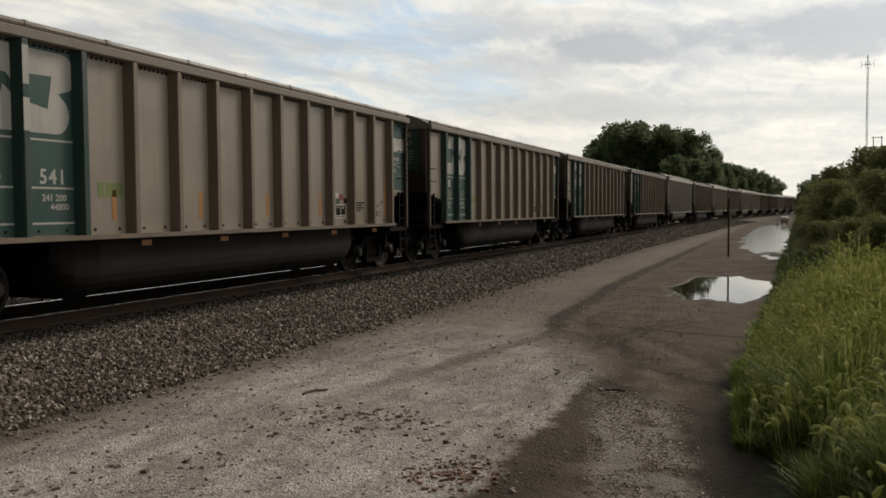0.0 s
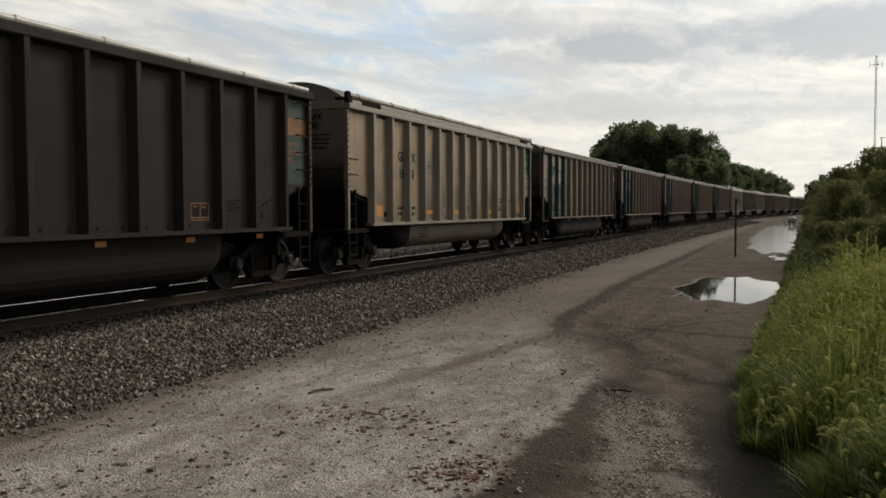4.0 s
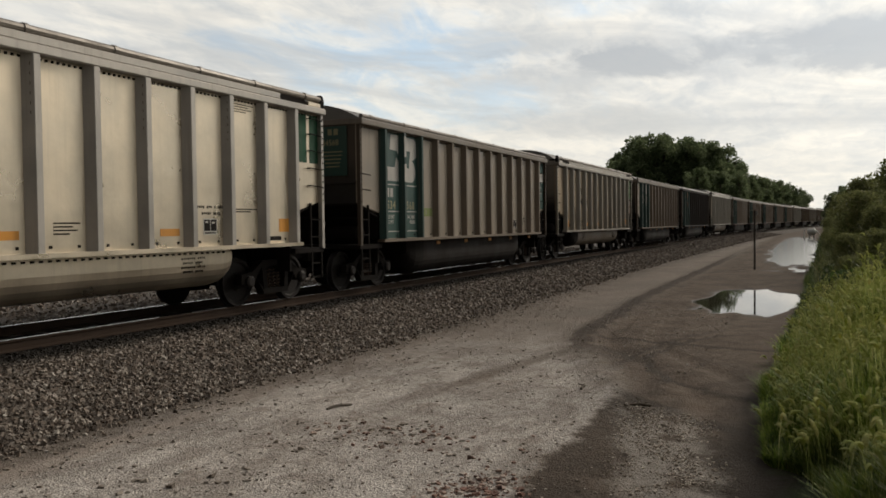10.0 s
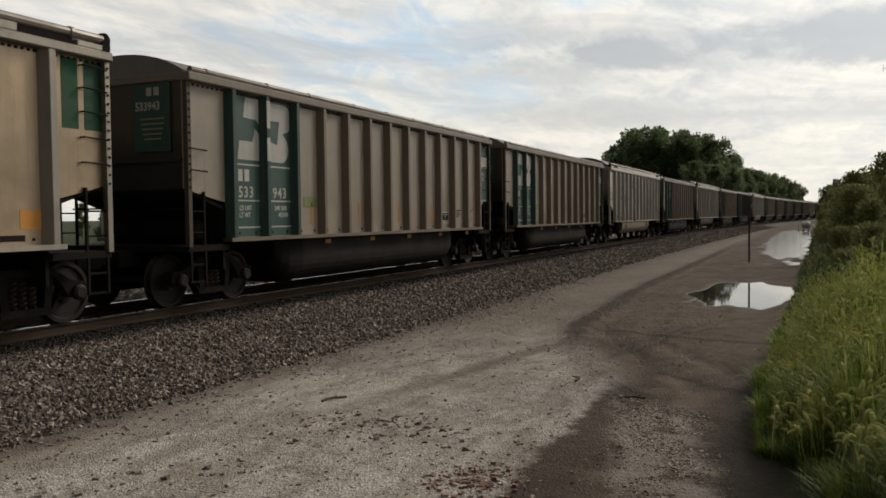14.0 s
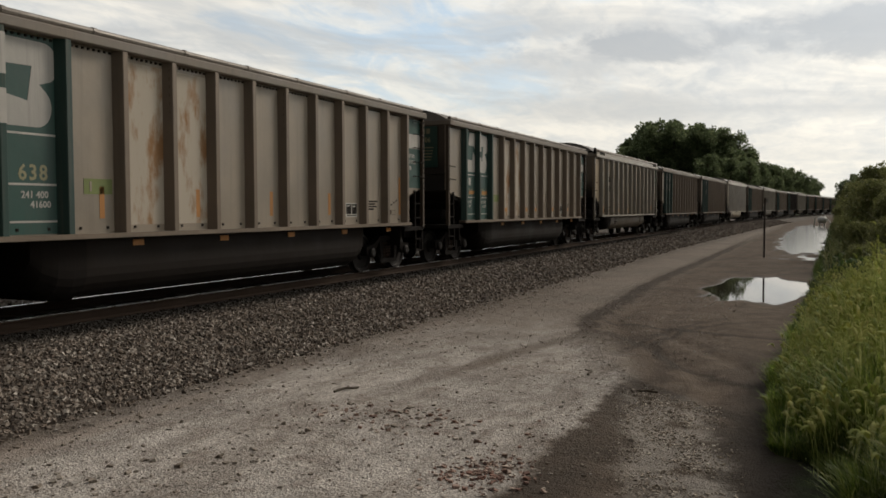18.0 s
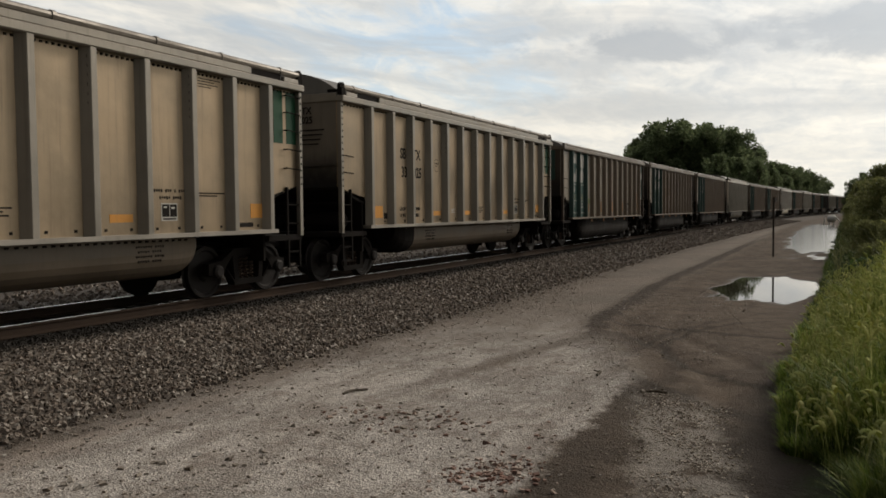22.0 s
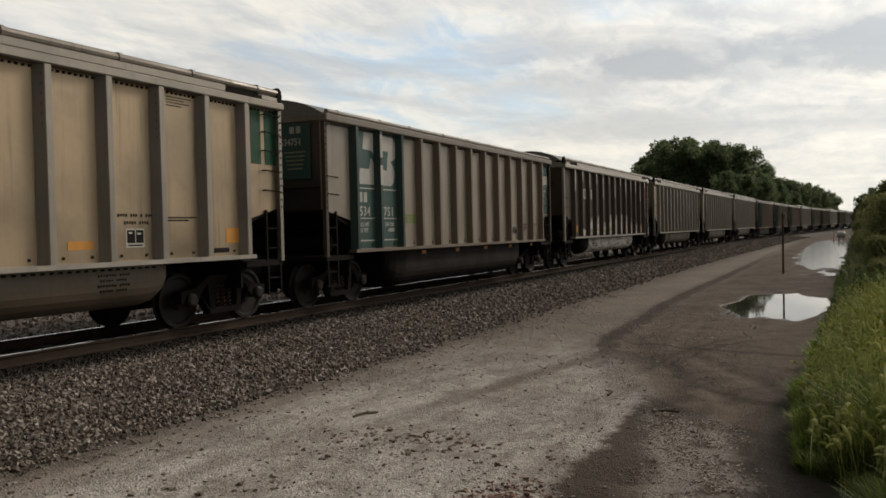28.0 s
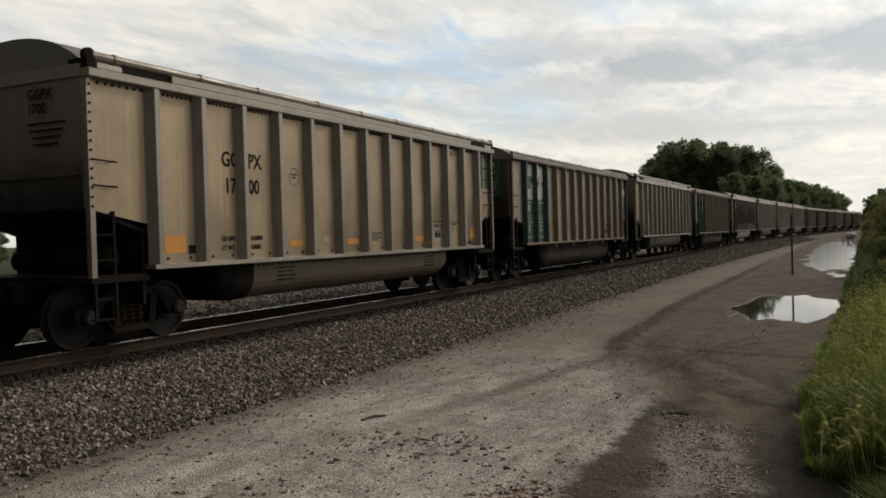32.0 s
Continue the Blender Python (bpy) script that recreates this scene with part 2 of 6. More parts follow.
def island_colours(name, stops, rough=0.8, bump_scale=0.0, trans=0.0, oily=False, patchy=False):
    """A material whose pieces differ in colour one from another."""
    m, nt, b = shader(name, rough)
    g = Graph(nt)
    r = nt.nodes.new("ShaderNodeValToRGB")
    el = r.color_ramp.elements
    while len(el) < len(stops):
        el.new(0.5)
    for e, (p, c) in zip(el, stops):
        e.position, e.color = p, (*c, 1)
    g.put(r.inputs[0], g.island())
    col = r.outputs[0]
    if bump_scale:
        n = g.noise(g.coord(), bump_scale, 4, 0.6)
        col = g.mix(1.0, col, g.mix(0.0, g.mapped(g.span(n, 0.25, 0.75, 0.7, 1.3)), (1, 1, 1)), "MULTIPLY")
        g.put(b.inputs["Normal"], g.bump(n, 0.5, 0.01))
    if patchy:
        col = g.mix(1.0, col, g.mix(0.0, g.mapped(g.span(g.noise(g.coord(), 1.1, 4, 0.6), 0.32, 0.68, 0.45, 1.45)), (1, 1, 1)), "MULTIPLY")
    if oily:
        # oil stain, with the deep shade under the train painted in
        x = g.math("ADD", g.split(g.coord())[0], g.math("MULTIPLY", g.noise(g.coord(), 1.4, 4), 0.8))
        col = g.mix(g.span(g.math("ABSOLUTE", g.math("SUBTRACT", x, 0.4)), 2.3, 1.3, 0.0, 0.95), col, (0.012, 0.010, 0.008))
    g.put(b.inputs["Base Color"], col)
    b.inputs["Specular IOR Level"].default_value = 0.3
    if trans:
        t = nt.nodes.new("ShaderNodeBsdfTranslucent")
        s = nt.nodes.new("ShaderNodeMixShader")
        s.inputs[0].default_value = trans
        g.put(t.inputs[0], col)
        nt.links.new(b.outputs[0], s.inputs[1]), nt.links.new(t.outputs[0], s.inputs[2])
        nt.links.new(s.outputs[0], nt.nodes["Material Output"].inputs[0])
    return m


TAN = paint("tan_paint", (0.255, 0.209, 0.156), wear=0.4, rough=0.45, gloss=0.75)
BEIGE = paint("beige_aluminium", (0.328, 0.251, 0.168), wear=0.5, rough=0.43, metal=0.72, vary=0.2)
SILVER = paint("bare_aluminium", (0.58, 0.50, 0.385), wear=0.2, rough=0.36, metal=0.8)
RIB_OLD = paint("grimy_rib_steel", (0.185, 0.144, 0.107), wear=0.5, rough=0.5, metal=0.3)
CHORD_OLD = paint("weathered_top_chord", (0.20, 0.168, 0.135), wear=0.5, rough=0.6)
RIB_LIGHT = paint("grey_aluminium_rib", (0.275, 0.248, 0.21), wear=0.4, rough=0.45, metal=0.55)
RIB_BRIGHT = paint("bright_aluminium_rib", (0.40, 0.372, 0.335), wear=0.3, rough=0.45, metal=0.45)
RIB_CHORD = paint("pale_top_chord", (0.36, 0.325, 0.28), wear=0.45, rough=0.45, metal=0.45)
BROWN = paint("dark_brown_paint", (0.074, 0.055, 0.040), wear=0.3, rough=0.7, gloss=0.3)
BLACK_PAINT = paint("black_car_paint", (0.030, 0.024, 0.021), grime=(0.055, 0.044, 0.036), wear=0.4, rough=0.75, gloss=0.2)
RUSTY_ORANGE = paint("weathered_orange_paint", (0.26, 0.115, 0.035), grime=(0.05, 0.045, 0.035), wear=0.6)
RIB_TEAL = paint("worn_teal_rib_paint", (0.014, 0.046, 0.038), grime=(0.105, 0.085, 0.067), wear=0.95, rough=0.6)
FADED = paint("faded_yellow_marking", (0.27, 0.25, 0.14), wear=0.5)
TEAL = paint("teal_green_paint", (0.015, 0.062, 0.050), wear=0.4, rough=0.5)
DARK_TEAL = paint("sooty_green_paint", (0.016, 0.042, 0.030), wear=0.5)
GREEN = paint("bright_green_paint", (0.010, 0.066, 0.029), wear=0.25, rough=0.55, gloss=0.25)
LIME = paint("leaf_green_paint", (0.08, 0.24, 0.045), wear=0.25, rough=0.45)
OLIVE = paint("faded_olive_paint", (0.17, 0.21, 0.06), wear=0.3)
RED = paint("dark_red_paint", (0.22, 0.03, 0.025), wear=0.3)
ORANGE = paint("orange_marker_paint", (0.62, 0.27, 0.035), grime=(0.16, 0.10, 0.05), wear=0.45)
OCHRE = paint("ochre_marker_paint", (0.45, 0.20, 0.05), wear=0.3)
WHITE = paint("white_marking_paint", (0.44, 0.42, 0.385), wear=0.45)
PALE = paint("worn_white_patch", (0.55, 0.53, 0.48), wear=0.5)
INK = paint("black_lettering", (0.022, 0.019, 0.017), wear=0.05, rough=0.85, gloss=0.1)
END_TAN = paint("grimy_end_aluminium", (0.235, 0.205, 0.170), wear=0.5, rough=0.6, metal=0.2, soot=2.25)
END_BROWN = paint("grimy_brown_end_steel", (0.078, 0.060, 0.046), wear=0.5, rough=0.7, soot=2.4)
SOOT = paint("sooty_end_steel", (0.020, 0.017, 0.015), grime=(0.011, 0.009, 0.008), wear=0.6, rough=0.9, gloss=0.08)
UNDER = paint("black_underframe_steel", (0.017, 0.0145, 0.013), grime=(0.009, 0.008, 0.007), wear=0.4, rough=0.9, gloss=0.08)
TUB_DARK = paint("dark_rust_brown_steel", (0.019, 0.015, 0.0125), grime=(0.015, 0.012, 0.010), wear=0.5, rough=0.75, gloss=0.15)
COVER = paint("grey_cover", (0.21, 0.20, 0.185), wear=0.3, rough=0.65)
TUB_TAN = paint("grimy_tan_tub", (0.125, 0.096, 0.066), grime=(0.05, 0.038, 0.028), wear=0.5, rough=0.55)
TUBE = paint("weathered_grey_pipe", (0.21, 0.185, 0.16), wear=0.5, rough=0.55, metal=0.2)
TUBE_LIGHT = paint("rust_mottled_pipe", (0.235, 0.205, 0.172), wear=0.6, rough=0.5, metal=0.2)
TUBE_PALE = paint("pale_pipe", (0.62, 0.60, 0.56), wear=0.25, rough=0.45)
RAIL = paint("polished_rail_steel", (0.50, 0.50, 0.52), wear=0.1, rough=0.25, metal=1.0)
RUST = paint("rusty_rail_web", (0.060, 0.042, 0.032), grime=(0.022, 0.016, 0.012), wear=0.4, rough=0.9, gloss=0.1)
WHEEL = paint("worn_wheel_steel", (0.026, 0.022, 0.020), grime=(0.014, 0.011, 0.010), wear=0.4, rough=0.6, metal=0.1, gloss=0.2)
TIE = paint("creosoted_timber", (0.020, 0.016, 0.013), grime=(0.010, 0.008, 0.007), wear=0.4, rough=0.95, gloss=0.1)
POST = paint("dark_steel_post", (0.05, 0.04, 0.035), wear=0.3, rough=0.7)
SIGN = paint("dull_grey_plate", (0.24, 0.225, 0.21), wear=0.3, rough=0.6)
TANK = paint("white_tank_paint", (0.75, 0.75, 0.73), wear=0.1, rough=0.4)
MAST = paint("galvanised_mast", (0.10, 0.10, 0.10), wear=0.2, rough=0.5)
BARK = paint("grey_brown_bark", (0.10, 0.08, 0.06), wear=0.4, rough=0.95)
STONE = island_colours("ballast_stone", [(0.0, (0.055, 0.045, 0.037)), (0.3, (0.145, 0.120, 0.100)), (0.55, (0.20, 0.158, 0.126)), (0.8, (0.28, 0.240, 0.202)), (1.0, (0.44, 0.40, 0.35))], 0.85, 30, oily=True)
PEBBLE = island_colours("road_pebble", [(0.0, (0.18, 0.148, 0.12)), (0.5, (0.32, 0.275, 0.228)), (0.8, (0.33, 0.295, 0.255)), (1.0, (0.46, 0.43, 0.39))], 0.9, 40)
CHIP = island_colours("pale_gravel_chip", [(0.0, (0.18, 0.148, 0.118)), (0.5, (0.36, 0.305, 0.25)), (1.0, (0.62, 0.56, 0.49))], 0.9, 40)
BRICKBIT = island_colours("reddish_rubble", [(0.0, (0.13, 0.088, 0.075)), (0.35, (0.27, 0.15, 0.115)), (0.7, (0.42, 0.32, 0.265)), (1.0, (0.62, 0.56, 0.50))], 0.9, 40)
LEAF = island_colours("tree_leaf", [(0.0, (0.105, 0.14, 0.07)), (0.6, (0.17, 0.215, 0.105)), (1.0, (0.26, 0.30, 0.16))], 0.7, 0, 0.5)
SHRUB = island_colours("shrub_leaf", [(0.0, (0.115, 0.135, 0.05)), (0.6, (0.20, 0.218, 0.08)), (1.0, (0.31, 0.30, 0.13))], 0.6, 0, 0.45)
BLADE = island_colours("grass_blade", [(0.0, (0.085, 0.150, 0.024)), (0.5, (0.205, 0.30, 0.046)), (0.85, (0.38, 0.45, 0.095)), (1.0, (0.54, 0.53, 0.19))], 0.55, 0, 0.5, patchy=True)
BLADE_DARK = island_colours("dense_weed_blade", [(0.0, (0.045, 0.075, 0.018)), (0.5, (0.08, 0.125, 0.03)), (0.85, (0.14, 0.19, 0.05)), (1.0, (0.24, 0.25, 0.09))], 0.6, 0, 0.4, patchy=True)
WEED = island_colours("weed_leaf", [(0.0, (0.035, 0.062, 0.018)), (0.6, (0.06, 0.10, 0.028)), (1.0, (0.10, 0.15, 0.045))], 0.6, 0, 0.4, patchy=True)
SEED = island_colours("foxtail_head", [(0.0, (0.38, 0.43, 0.13)), (0.6, (0.54, 0.57, 0.20)), (1.0, (0.70, 0.68, 0.32))], 0.8, 0, 0.4)


def ground_material():
    m, nt, b = shader("earth_and_gravel", 0.9)
    g = Graph(nt)
    co = g.coord()
    x, y, z = g.split(co)[0:3]
    big = g.noise(co, 0.55, 5, 0.6)
    mid = g.noise(co, 2.6, 6, 0.6)
    fine = g.noise(co, 24.0, 5, 0.65)
    grit = g.voronoi(co, 55.0)
    wob = g.math("MULTIPLY", g.math("SUBTRACT", mid, 0.5), 0.9)
    late = g.math("MAXIMUM", g.math("SUBTRACT", y, BEND_FROM), 0.0)
    veer = g.math("DIVIDE", g.math("MULTIPLY", late, late), 2 * BEND)
    bx = g.math("ADD", g.math("SUBTRACT", x, veer), wob)
    vx = g.math("ADD", g.math("SUBTRACT", x, g.math("MULTIPLY", veer, 0.6)), wob)
    xw = g.math("ADD", x, wob)
    # the pale gravel lane between the ballast toe and the dark earth
    right = g.math("SUBTRACT", g.span(y, 8.6, 15.0, 8.98, 7.18), g.span(y, 15.0, 22.0, 0.0, 0.26))
    ragged = g.math("ADD", g.math("MULTIPLY", g.math("SUBTRACT", mid, 0.5), 0.42), g.math("MULTIPLY", g.math("SUBTRACT", g.noise(co, 9.0, 4, 0.6), 0.5), 0.25))
    off = g.math("SUBTRACT", g.math("ADD", x, ragged), right)
    far_in = g.span(y, 8.5, 17.0, 0.0, 1.0)
    lane = g.math("MULTIPLY", g.span(bx, 4.0, 5.7), g.span(g.math("DIVIDE", off, g.span(y, 8.6, 11.0, 1.0, 5.0)), -0.10, 0.12, 1.0, 0.0))
    earth = g.mix(g.span(mid, 0.3, 0.7), (0.094, 0.068, 0.049), (0.150, 0.113, 0.084))
    earth = g.mix(g.span(fine, 0.55, 0.75, 0.0, 0.3), earth, (0.18, 0.142, 0.110))
    streaks = g.noise(g.mapped(co, (1.3, 0.45, 1.0), (0, 0, 0), 14), 1.7, 7, 0.68, 0.5)
    cells = g.split(g.voronoi(co, 70.0, "Color"))[0]
    gravel = g.mix(g.span(streaks, 0.36, 0.64), (0.33, 0.292, 0.258), (0.53, 0.487, 0.445))
    gravel = g.mix(g.span(mid, 0.52, 0.68, 0.0, 0.55), gravel, (0.235, 0.19, 0.155))
    rows = g.noise(g.mapped(co, (5.0, 1.3, 1.0), (0, 0, 0), 10), 1.6, 6, 0.7, 0.3)
    gravel = g.mix(g.span(rows, 0.5, 0.68, 0.0, 0.5), gravel, (0.23, 0.19, 0.155))
    gravel = g.mix(0.42, gravel, cells, "OVERLAY")
    gravel = g.mix(g.span(g.noise(co, 60.0, 3, 0.7), 0.54, 0.66, 0.0, 0.55), gravel, (0.15, 0.125, 0.105))
    speck = g.math("MULTIPLY", g.span(g.voronoi(co, 21.0), 0.24, 0.12), g.span(g.noise(co, 1.3, 5, 0.65), 0.46, 0.60))
    gravel = g.mix(g.math("MULTIPLY", speck, 0.75), gravel, (0.095, 0.076, 0.062))
    gravel = g.mix(g.math("MULTIPLY", far_in, 0.92), gravel, (0.205, 0.170, 0.140))
    # a brown wheel track crossing the pale lane
    cut = g.math("ABSOLUTE", g.math("ADD", g.math("SUBTRACT", x, g.span(y, 6.0, 13.2, 6.3, 7.6, False)), g.math("MULTIPLY", ragged, 0.6)))
    gravel = g.mix(g.math("MULTIPLY", g.span(cut, 0.05, 0.26, 0.6, 0.0), g.math("MULTIPLY", g.span(y, 6.4, 9.5), g.span(y, 15.0, 13.0))), gravel, (0.13, 0.10, 0.078))
    # curved smears left by turning wheels in the soft earth
    earth = g.mix(g.span(g.noise(g.mapped(co, (1.0, 0.5, 1.0), (0, 0, 0), 25), 0.9, 5, 0.6, 0.8), 0.5, 0.62, 0.0, 0.5), earth, (0.055, 0.042, 0.032))
    for cx, cy, radius, w, k in ((18.03, 17.42, 12.0, 0.10, 0.8), (12.54, 12.75, 3.74, 0.07, 0.7), (16.51, 11.77, 8.02, 0.06, 0.6), (12.5, 24.5, 11.1, 0.08, 0.75), (4.93, 10.05, 4.35, 0.10, 0.45), (18.2, 17.3, 12.5, 0.14, 0.5)):
        dx, dy = g.math("SUBTRACT", x, cx), g.math("SUBTRACT", y, cy)
        d = g.math("SQRT", g.math("ADD", g.math("MULTIPLY", dx, dx), g.math("MULTIPLY", dy, dy)))
        d = g.math("ABSOLUTE", g.math("ADD", g.math("SUBTRACT", d, radius), g.math("MULTIPLY", g.math("SUBTRACT", mid, 0.5), 0.5)))
        on = g.math("MULTIPLY", g.span(d, w * 0.3, w * 1.8, k, 0.0), g.math("MULTIPLY", g.span(y, 6.4, 7.6), g.span(y, 16.5, 14.0)))
        earth = g.mix(on, earth, (0.034, 0.024, 0.017))
    col = g.mix(lane, earth, gravel)
    lip = g.math("MULTIPLY", g.span(g.math("ABSOLUTE", g.math("SUBTRACT", off, 0.08)), 0.08, 0.26, 1.0, 0.0), g.math("MULTIPLY", g.span(y, 11.5, 14.0), g.span(y, 60.0, 40.0)))
    col = g.mix(g.math("MULTIPLY", lip, 0.9), col, (0.045, 0.031, 0.022))
    # soft dark soil turned up beside the lane close by
    soil = g.math("MULTIPLY", g.math("MULTIPLY", g.span(off, 0.0, 0.10), g.span(off, 0.9, 0.2)), g.span(y, 10.0, 8.4))
    col = g.mix(g.math("MULTIPLY", soil, 0.75), col, g.mix(g.span(fine, 0.4, 0.7), (0.052, 0.039, 0.029), (0.085, 0.066, 0.050)))
    # smooth pale dust strip along the ballast toe
    strip = g.math("MULTIPLY", g.span(g.math("ABSOLUTE", g.math("SUBTRACT", g.math("ADD", x, g.math("MULTIPLY", ragged, 0.6)), 5.05)), 0.20, 0.06), g.span(y, 9.0, 6.5))
    col = g.mix(g.math("MULTIPLY", strip, 0.7), col, (0.37, 0.315, 0.27))
    # moist dark earth, with the grass's contact shade painted in along its foot
    damp_shade = g.math("MULTIPLY", g.span(g.math("ADD", x, g.math("MULTIPLY", ragged, 1.3)), 9.95, 10.4), g.span(y, 13.0, 9.0))
    col = g.mix(g.math("MULTIPLY", damp_shade, 0.88), col, (0.042, 0.032, 0.024))
    # gravel washed into the earth close by
    along = g.math("ABSOLUTE", g.math("ADD", g.math("SUBTRACT", x, g.span(y, 5.0, 9.0, 10.25, 9.5, False)), g.math("MULTIPLY", ragged, 1.2)))
    wash = g.math("MULTIPLY", g.math("MULTIPLY", g.span(along, 0.52, 0.22), g.span(g.noise(co, 2.4, 4, 0.6), 0.34, 0.52)), g.span(y, 9.2, 8.2))
    col = g.mix(g.math("MULTIPLY", wash, 0.65), col, g.mix(g.span(grit, 0.1, 0.5), (0.16, 0.135, 0.112), (0.42, 0.385, 0.345)))
    bed = g.mix(g.span(g.voronoi(co, 16.0), 0.1, 0.6), (0.07, 0.058, 0.048), (0.14, 0.12, 0.102))
    col = g.mix(g.span(bx, 3.9, 5.1, 1.0, 0.0), col, bed)
    # oily track bed, its colour also holding the shadow beneath the cars
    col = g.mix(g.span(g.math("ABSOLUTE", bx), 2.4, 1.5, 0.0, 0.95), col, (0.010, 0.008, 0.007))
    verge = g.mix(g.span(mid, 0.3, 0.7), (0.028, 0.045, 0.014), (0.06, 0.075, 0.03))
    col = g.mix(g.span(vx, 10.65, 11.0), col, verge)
    col = g.mix(g.span(bx, -13.0, -18.0), col, verge)
    # damp, darker rim round the standing water
    wet = g.math("MULTIPLY", g.span(z, ROAD - 0.015, ROAD - 0.05), g.math("MULTIPLY", g.span(x, 7.0, 8.0), g.span(y, 15.5, 17.0)))
    col = g.mix(g.math("MULTIPLY", wet, 0.65), col, (0.045, 0.036, 0.028))
    col = g.mix(1.0, col, g.mix(0.0, g.mapped(g.span(big, 0.3, 0.7, 0.86, 1.12)), (1, 1, 1)), "MULTIPLY")
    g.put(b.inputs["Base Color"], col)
    g.put(b.inputs["Roughness"], g.span(wet, 0.0, 1.0, 0.92, 0.45))
    b.inputs["Specular IOR Level"].default_value = 0.25
    h = g.math("ADD", g.math("ADD", g.math("MULTIPLY", fine, 0.6), g.math("MULTIPLY", grit, 0.5)), g.math("MULTIPLY", g.noise(co, 7.0, 4, 0.6), 1.6))
    g.put(b.inputs["Normal"], g.bump(h, 0.8, 0.03))
    return m


GROUND = ground_material()


def water_material(name, rough):
    m, nt, b = shader(name, rough)
    b.inputs["Base Color"].default_value = (0.035, 0.028, 0.020, 1)
    b.inputs["IOR"].default_value = 1.33
    g = Graph(nt)
    g.put(b.inputs["Normal"], g.bump(g.noise(g.coord(), 1.5, 2), 0.02, 0.01))
    return m


WATER = water_material("muddy_water", 0.03)
WATER_RIPPLED = water_material("wind_rippled_muddy_water", 0.14)

# ---- mesh helpers ----
def mesh_of(name, bm, mat, smooth=False):
    me = bpy.data.meshes.new(name)
    bmesh.ops.recalc_face_normals(bm, faces=bm.faces)
    bm.to_mesh(me)
    bm.free()
    me.materials.append(mat)
    if smooth:
        for p in me.polygons:
            p.use_smooth = True
    return me


def part(name, bm, mat, parent, label="", smooth=False):
    """One mesh object under a thing or a part; bm is a bmesh or a ready mesh."""
    ob = new(name, bm if isinstance(bm, bpy.types.Mesh) else mesh_of(name, bm, mat, smooth))
    ob.parent = parent
    if label:
        ob["label"] = label
    return ob


def empty(name, label, category, group="", kind=""):
    e = new(name)
    e.empty_display_size = 0.2
    return tagged(e, label, category, group, kind)


def box(bm, x0, x1, y0, y1, z0, z1):
    v = [bm.verts.new((x, y, z)) for z in (z0, z1) for y in (y0, y1) for x in (x0, x1)]
    for f in ((0, 1, 3, 2), (4, 6, 7, 5), (0, 4, 5, 1), (2, 3, 7, 6), (0, 2, 6, 4), (1, 5, 7, 3)):
        bm.faces.new([v[i] for i in f])
    return bm


def boxes(*list_of):
    bm = bmesh.new()
    for b in list_of:
        box(bm, *b)
    return bm


def soft_box(x0, x1, y0, y1, z0, z1, r=0.015):
    bm = boxes((x0, x1, y0, y1, z0, z1))
    bmesh.ops.bevel(bm, geom=bm.edges[:], offset=r, segments=1, affect="EDGES")
    return bm


def prism(bm, outline, axis, a, b):
    """A flat outline (pairs) drawn out from a to b along an axis; the pairs are the other two axes in order."""
    def at(p, w):
        q = list(p)
        q.insert(axis, w)
        return q
    lo = [bm.verts.new(at(p, a)) for p in outline]
    hi = [bm.verts.new(at(p, b)) for p in outline]
    n = len(outline)
    bm.faces.new(lo[::-1])
    bm.faces.new(hi)
    for i in range(n):
        bm.faces.new((lo[i], lo[(i + 1) % n], hi[(i + 1) % n], hi[i]))
    return bm


def rod(bm, pts, r, n=6):
    """A round bar along a line of points."""
    pts = [Vector(p) for p in pts]
    rings = []
    for i, p in enumerate(pts):
        d = (pts[min(i + 1, len(pts) - 1)] - pts[max(i - 1, 0)]).normalized()
        side = d.cross(Vector((0, 0, 1)) if abs(d.z) < 0.9 else Vector((1, 0, 0))).normalized()
        up = side.cross(d)
        rings.append([bm.verts.new(p + r * (math.cos(a) * side + math.sin(a) * up)) for a in (2 * math.pi * k / n for k in range(n))])
    for a, b in zip(rings, rings[1:]):
        for k in range(n):
            bm.faces.new((a[k], a[(k + 1) % n], b[(k + 1) % n], b[k]))
    bm.faces.new(rings[0][::-1])
    bm.faces.new(rings[-1])
    return bm


def lathe(bm, profile, axis_point, n=24):
    """Turn pairs (offset along x, radius) round an axis along x."""
    cx, cy, cz = axis_point
    rings = [[bm.verts.new((cx + o, cy + r * math.cos(2 * math.pi * k / n), cz + r * math.sin(2 * math.pi * k / n))) for k in range(n)] for o, r in profile]
    for a, b in zip(rings, rings[1:]):
        for k in range(n):
            bm.faces.new((a[k], a[(k + 1) % n], b[(k + 1) % n], b[k]))
    bm.faces.new(rings[0][::-1])
    bm.faces.new(rings[-1])
    return bm


# ---- lettering ----
LETTERS = {}
ON_SIDE = Matrix(((0, 0, 1), (1, 0, 0), (0, 1, 0))).to_4x4()
ON_END = Matrix(((1, 0, 0), (0, 0, -1), (0, 1, 0))).to_4x4()


